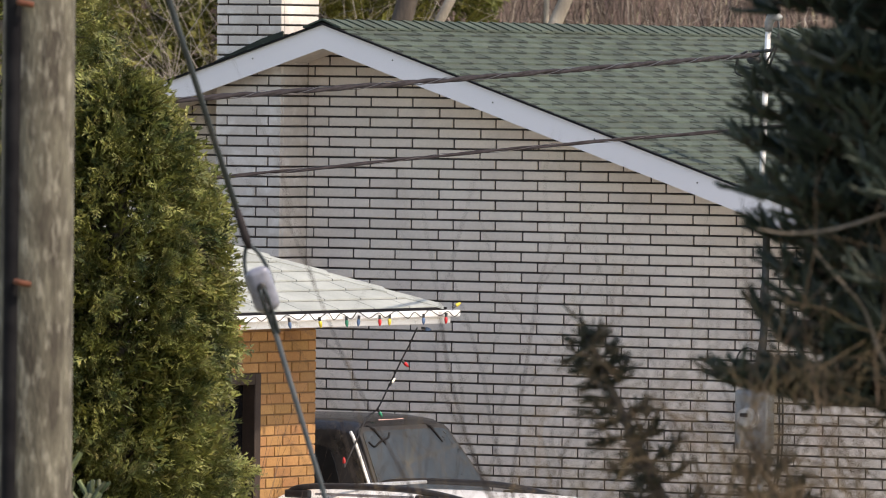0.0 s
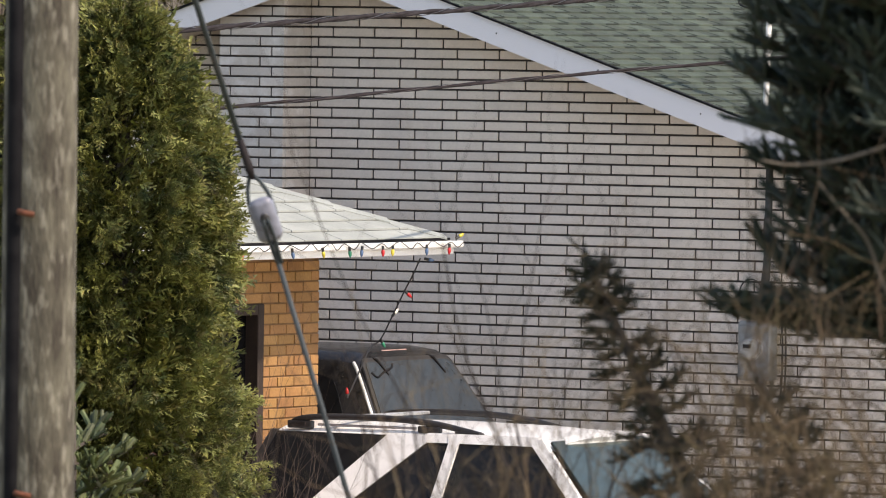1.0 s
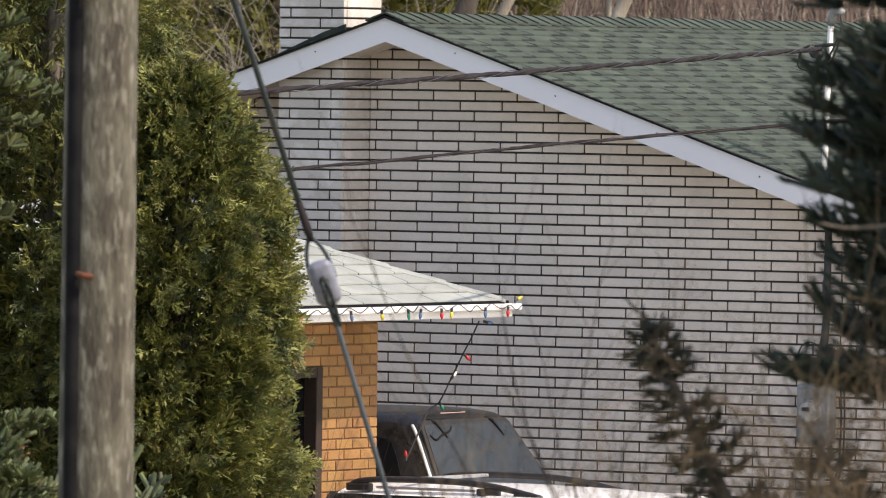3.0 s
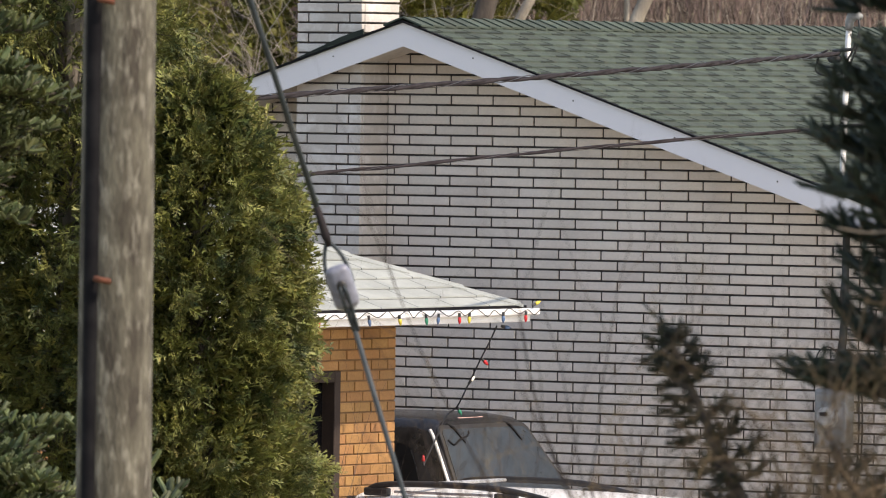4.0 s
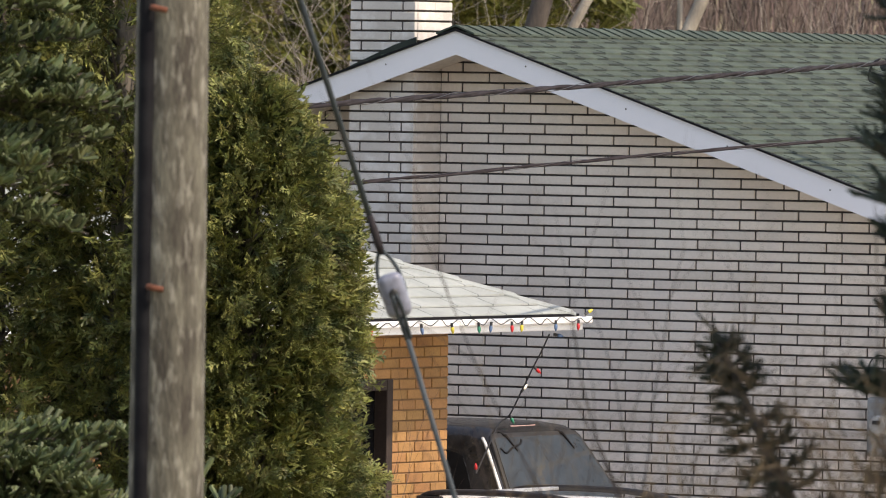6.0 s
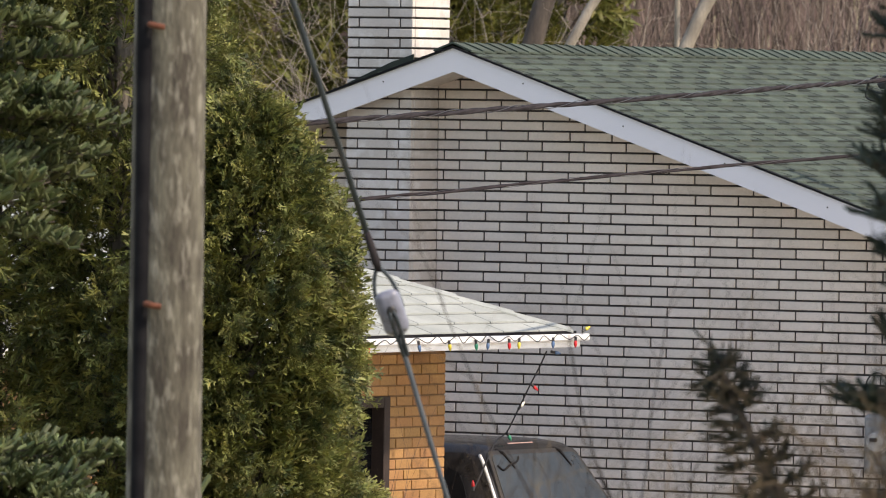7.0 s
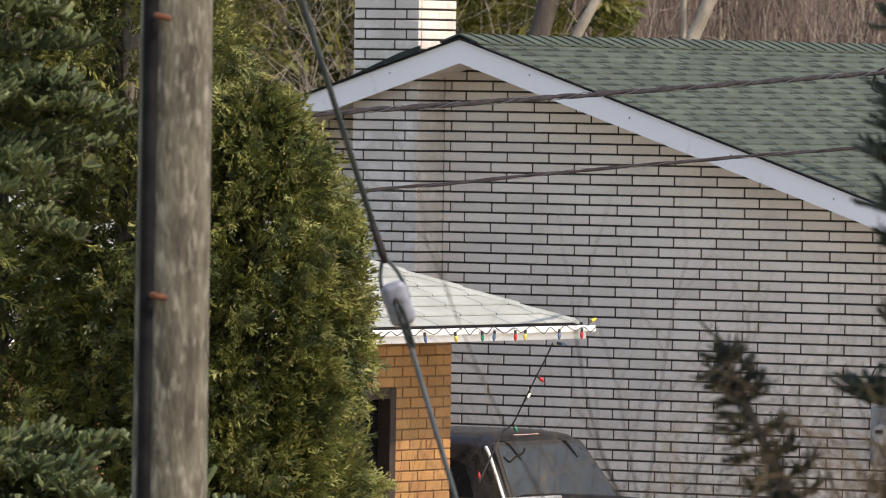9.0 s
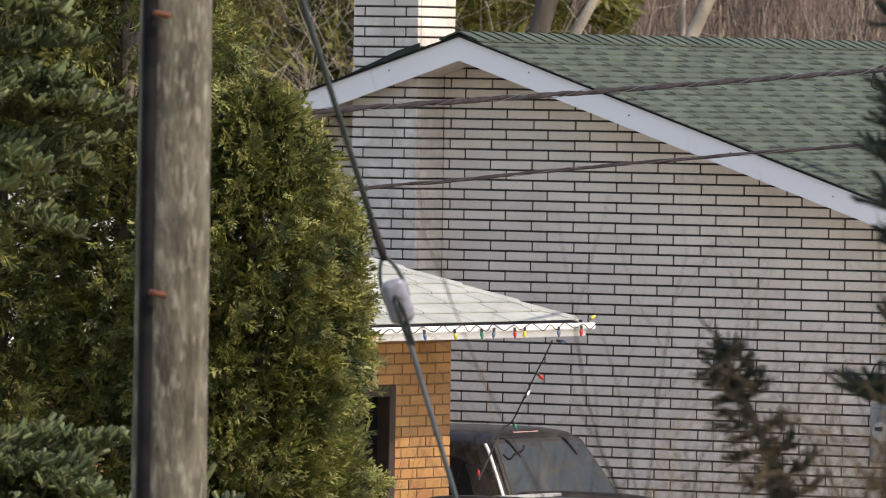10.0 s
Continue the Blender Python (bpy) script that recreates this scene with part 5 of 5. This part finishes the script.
def woods():
    """The wooded rise behind the house."""
    rng = np.random.RandomState(77)
    for i in range(9):
        px = -2.9 + 0.62 * i + rng.uniform(-0.15, 0.15)
        if px > 1.2:
            break
        b = place(px, 84 + rng.uniform(-1.5, 2.0))
        cedar("background_conifer", b, 6.8 - ground_z(*b) + rng.uniform(-0.5, 1.4), 0.95, 100 + i, 44, 20, "olive-green conifer on the rise behind the house", 0.26, 1.2, M_olive, 0.8)
    segs = []
    for i in range(520):
        px, dp = rng.uniform(0.6, 5.2), rng.uniform(86, 96)
        x, y = place(px, dp)
        d = np.array([rng.normal(0, 0.10), rng.normal(0, 0.10), 1.0])
        grow(rng, segs, np.array([x, y, ground_z(x, y) - 0.1]), d / np.linalg.norm(d), rng.uniform(3.0, 4.6), rng.uniform(0.012, 0.026), 1, 0.35, 1, 0.14)
    v, f = rods(segs)
    ob = link_mesh("thicket", arrays_mesh("thicket", v, f), M_twig_red)
    tagged(ob, "dense reddish-brown bare thicket behind the roof", "thicket", kind="stuff")
    segs = []
    for i in range(80):
        px, dp = (rng.uniform(-2.9, 0.4), rng.uniform(80, 83)) if i < 40 else (rng.uniform(0.4, 5.0), rng.uniform(82, 85.5))
        x, y = place(px, dp)
        d = np.array([rng.normal(0, 0.4), rng.normal(0, 0.4), 1.0])
        grow(rng, segs, np.array([x, y, ground_z(x, y) - 0.1]), d / np.linalg.norm(d), rng.uniform(3.0, 4.6), rng.uniform(0.010, 0.018), 2, 0.8, 2, 0.5, 0.2)
    v, f = rods(segs)
    ob = link_mesh("bare_branches", arrays_mesh("bare_branches", v, f), M_twig_pale)
    tagged(ob, "tangled pale bare branches behind the roof and chimney", "branches", kind="stuff")
    segs = []
    for i in range(450):
        px, dp = rng.uniform(-6, 8), rng.uniform(97, 112)
        x, y = place(px, dp)
        d = np.array([rng.normal(0, 0.15), rng.normal(0, 0.15), 1.0])
        grow(rng, segs, np.array([x, y, ground_z(x, y) - 0.1]), d / np.linalg.norm(d), rng.uniform(4, 7), rng.uniform(0.03, 0.07), 1, 0.4, 1, 0.14)
    v, f = rods(segs)
    ob = link_mesh("far_woods", arrays_mesh("far_woods", v, f), M_twig_dark)
    tagged(ob, "dark bare woods on the rise", "woods", kind="stuff")
    for px, dp, lean, r, m, lab in ((0.42, 80.0, 0.45, 0.085, M_bark_dark, "dark leaning tree trunk behind the roof"), (0.72, 80.5, 0.9, 0.04, M_bark_pale, "pale slanting trunk behind the roof"),
                                    (1.66, 81.0, 0.0, 0.022, M_bark_pale, "thin pale trunk behind the roof"), (1.70, 80.5, 0.75, 0.055, M_bark_pale, "pale slanting trunk behind the roof")):
        x, y = place(px, dp)
        z0 = ground_z(x, y)
        t = empty("bare_tree", (x, y, z0), lab, "tree", "bare trees behind the house")
        top = SIDE * lean * 2.6
        base_z = 4.6 - z0
        pts = [SIDE * (-lean * base_z * 0.5) + Vector((0, 0, -0.2)), Vector((0, 0, base_z)), SIDE * lean * 0.8 + Vector((0, 0, base_z + 0.9)), top + Vector((0, 0, base_z + 3.2))]
        part("trunk", tube(smooth_path(pts, 6), [r * (1.25 - 0.03 * i) for i in range(19)], 10), m, t, smooth=True)
        for k in range(7):
            sg = []
            grow(rng, sg, np.array(pts[2] + (pts[3] - pts[2]) * (k / 7)), np.array([rng.normal(0, 0.6), rng.normal(0, 0.6), 0.8]), 1.4, r * 0.35, 1, 0.6, 1)
            link_mesh("limb", arrays_mesh("limb", *rods(sg)), m, t)


woods()


# ---- bricks and shingles, piece by piece ----
def lay_gable():
    """Long bricks in running bond; the middle stretch as single pieces, the rest joined."""
    full = PITCH - 0.0125
    hgt = COURSE - 0.0135
    cache = {}
    rest_v, rest_f = [], []
    rng = random.Random(8)
    single = 0
    k0 = math.ceil((0.0 - MORTAR_Z) / COURSE)
    for k in range(k0, 6):
        zc = MORTAR_Z + (k + 0.5) * COURSE
        x = 0.067 + (0.0 if k % 2 == 0 else 0.122) - 14 * PITCH + rng.uniform(-0.006, 0.006)
        while x < XR:
            a0, a1 = max(x, XL), min(x + full, XR)
            x += PITCH
            if a1 - a0 < 0.03:
                continue
            # cut along the rake
            lim = (roof_under(AX) + 0.045 - (zc - hgt / 2)) / SL
            if lim <= 0.02:
                continue
            a0, a1 = max(a0, AX - lim), min(a1, AX + lim)
            if a1 - a0 < 0.03:
                continue
            if a1 > -0.862 and a0 < -0.316:     # the chimney stands here
                if a0 < -0.862:
                    a1 = -0.862
                elif a1 > -0.316:
                    a0 = -0.316
                else:
                    continue
                if a1 - a0 < 0.025:
                    continue
            L = round(a1 - a0, 3)
            xc, yc = (a0 + a1) / 2, 0.007 + rng.uniform(-0.0015, 0.0015)
            tilt = rng.uniform(-0.004, 0.004)
            if -0.35 < xc < 2.9 and 2.0 < zc and single < 300:
                if L not in cache:
                    cache[L] = brick_mesh("brick", L, 0.03, hgt)
                    cache[L].materials.append(M_brick)
                ob = new("brick", cache[L])
                ob.parent = wall_gable
                ob.location, ob.rotation_euler = (xc, yc, zc), (0, tilt, 0)
                single += 1
            else:
                b = len(rest_v)
                e = 0.003
                x0, x1, z0, z1 = xc - L / 2, xc + L / 2, zc - hgt / 2, zc + hgt / 2
                yf, yb = yc - 0.015, yc + 0.01
                rest_v += [(x0, yb, z0), (x1, yb, z0), (x1, yb, z1), (x0, yb, z1), (x0, yf + e, z0), (x1, yf + e, z0), (x1, yf + e, z1), (x0, yf + e, z1),
                           (x0 + e, yf, z0 + e), (x1 - e, yf, z0 + e), (x1 - e, yf, z1 - e), (x0 + e, yf, z1 - e)]
                for i in range(4):
                    j = (i + 1) % 4
                    rest_f += [(b + i, b + 4 + i, b + 4 + j), (b + i, b + 4 + j, b + j), (b + 4 + i, b + 8 + i, b + 8 + j), (b + 4 + i, b + 8 + j, b + 4 + j)]
                rest_f += [(b + 8, b + 10, b + 9), (b + 8, b + 11, b + 10)]
    me = arrays_mesh("bricks", rest_v, rest_f)
    bm = bmesh.new()
    bm.from_mesh(me)
    bmesh.ops.recalc_face_normals(bm, faces=bm.faces)
    bm.to_mesh(me)
    bm.free()
    ob = link_mesh("bricks", me, M_brick_rest, wall_gable)
    ob["kind"] = "stuff"


def lay_orange():
    PW, CH = 0.19, 0.0653
    full = brick_mesh("brick", 0.03, PW - 0.009, CH - 0.009)
    full.materials.append(M_orange)
    cache = {}
    rng = random.Random(9)
    single = 0
    rest = bmesh.new()
    k = -1
    z_top = EZ0 - 0.006
    z = 1.779 - 27 * CH
    while z + CH < z_top + 0.02:
        zc = z + CH / 2
        off = (PW / 2 if k % 2 else 0)
        y = OY - off
        segs = []
        if off:
            segs.append((OY - off + 0.0045, OY - 0.002))
        while y - PW > ON:
            segs.append((y - PW + 0.0045, y - 0.0045))
            y -= PW
        for a0, a1 in segs:
            if zc > WIN_Z0 - 0.02 and zc < WIN_Z1 + 0.0:
                if a1 > WIN_Y0 and a0 < WIN_Y1:
                    if a0 < WIN_Y1 - 0.0 < a1:
                        a0 = WIN_Y1 + 0.004
                    elif a0 < WIN_Y0 < a1:
                        a1 = WIN_Y0 - 0.004
                    else:
                        continue
            L = round(a1 - a0, 3)
            if L < 0.02:
                continue
            h = min(CH - 0.009, z_top - z)
            if h < 0.02:
                continue
            near = a0 > OY - 1.25 and zc > 1.3
            pos = (OX - 0.006 + rng.uniform(-0.0015, 0.0015), (a0 + a1) / 2, z + h / 2)
            if near and single < 290:
                key = (L, round(h, 3))
                if key not in cache:
                    cache[key] = brick_mesh("brick", 0.03, L, h)
                    cache[key].materials.append(M_orange)
                ob = new("brick", cache[key])
                ob.parent = wall_orange
                ob.location = pos
                single += 1
            elif a0 > OY - 4:
                add_box(rest, (pos[0] - 0.015, a0, z), (pos[0] + 0.015, a1, z + h))
        z += CH
        k += 1
    ob = part("bricks", rest, M_orange, wall_orange)
    ob["kind"] = "stuff"


def lay_shingles():
    """Asphalt tabs in courses: single pieces towards the gable, the rest joined."""
    expo, w = 0.122, 0.27
    cs = 1 / math.sqrt(1 + SL * SL)
    rng = random.Random(10)
    for sign, parent in ((1, roof_east), (-1, roof_west)):
        rv, rf = ([], []), ([], [])
        single = 0
        n = int(EAVE / cs / expo)
        for k in range(n + 1):
            u1 = EAVE + 0.015 - k * expo * cs       # plan distance of the lower edge from the ridge
            u0 = max(u1 - (expo + 0.03) * cs, 0.0)
            if u1 < 0.05:
                break
            y = -OVER - 0.012 - rng.uniform(0, w)
            tab = k % 2
            while y < DEPTH + 0.25 + OVER:
                tab = 1 - tab
                ww = w * (rng.uniform(0.55, 0.85) if tab else rng.uniform(0.45, 0.75))
                ya, yb = max(y, -OVER - 0.014), min(y + ww - 0.002, DEPTH + 0.25 + OVER)
                y += ww
                if yb - ya < 0.02:
                    continue
                th = 0.010 + rng.uniform(0, 0.003) if tab else 0.007
                zb = lambda u: AZ - 0.02 - SL * u
                F = [(0, 1, 2), (0, 2, 3), (4, 6, 5), (4, 7, 6), (0, 4, 5), (0, 5, 1), (1, 5, 6), (1, 6, 2), (2, 6, 7), (2, 7, 3), (3, 7, 4), (3, 4, 0)]
                if sign < 0:
                    F = [f[::-1] for f in F]
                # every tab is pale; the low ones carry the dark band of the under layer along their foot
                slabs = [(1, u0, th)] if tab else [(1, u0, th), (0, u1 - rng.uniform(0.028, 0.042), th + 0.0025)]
                for pale, ut, lift in slabs:
                    top = zb(ut) + (0.006 if pale else 0.0125)
                    P = [(AX + sign * u1, ya, zb(u1) + 0.008 + lift), (AX + sign * u1, yb, zb(u1) + 0.008 + lift), (AX + sign * ut, yb, top), (AX + sign * ut, ya, top),
                         (AX + sign * u1, ya, zb(u1) - 0.002), (AX + sign * u1, yb, zb(u1) - 0.002), (AX + sign * ut, yb, zb(ut) - 0.002), (AX + sign * ut, ya, zb(ut) - 0.002)]
                    if not pale:
                        P = [(x, y_ + (0.003 if n % 4 in (0, 3) else -0.003), z + (0.0 if n < 4 else 0.006)) for n, (x, y_, z) in enumerate(P)]
                        P = [(x + (sign * 0.002 if n in (0, 1, 4, 5) else 0), y_, z) for n, (x, y_, z) in enumerate(P)]
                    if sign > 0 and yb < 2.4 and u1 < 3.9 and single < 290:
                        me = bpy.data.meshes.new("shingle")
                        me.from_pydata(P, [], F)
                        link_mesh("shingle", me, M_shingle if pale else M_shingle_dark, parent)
                        single += 1
                    else:
                        b = len(rv[pale])
                        rv[pale].extend(P)
                        rf[pale].extend(tuple(b + i for i in f) for f in F)
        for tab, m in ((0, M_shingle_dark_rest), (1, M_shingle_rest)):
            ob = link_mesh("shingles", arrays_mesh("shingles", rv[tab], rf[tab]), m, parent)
            ob["kind"] = "stuff"
    # ridge caps, lapped along the ridge
    y = -OVER - 0.012
    while y < DEPTH + 0.6:
        t = 0.012
        P = [(AX - 0.15, y, AZ - 0.02 - SL * 0.15 + 0.022 + t), (AX, y, AZ + 0.008 + t), (AX + 0.15, y, AZ - 0.02 - SL * 0.15 + 0.022 + t),
             (AX - 0.15, y + 0.17, AZ - 0.02 - SL * 0.15 + 0.022), (AX, y + 0.17, AZ + 0.008), (AX + 0.15, y + 0.17, AZ - 0.02 - SL * 0.15 + 0.022)]
        P += [(p[0], p[1], p[2] - 0.012) for p in P]
        F = [(0, 1, 4, 3), (1, 2, 5, 4), (6, 9, 10, 7), (7, 10, 11, 8), (0, 6, 7, 1), (1, 7, 8, 2), (2, 8, 11, 5), (5, 11, 10, 4), (4, 10, 9, 3), (3, 9, 6, 0)]
        me = bpy.data.meshes.new("ridge_cap")
        me.from_pydata(P, [], F)
        link_mesh("ridge_cap", me, M_shingle, roof_east)
        y += 0.145


lay_gable()
lay_orange()
lay_shingles()
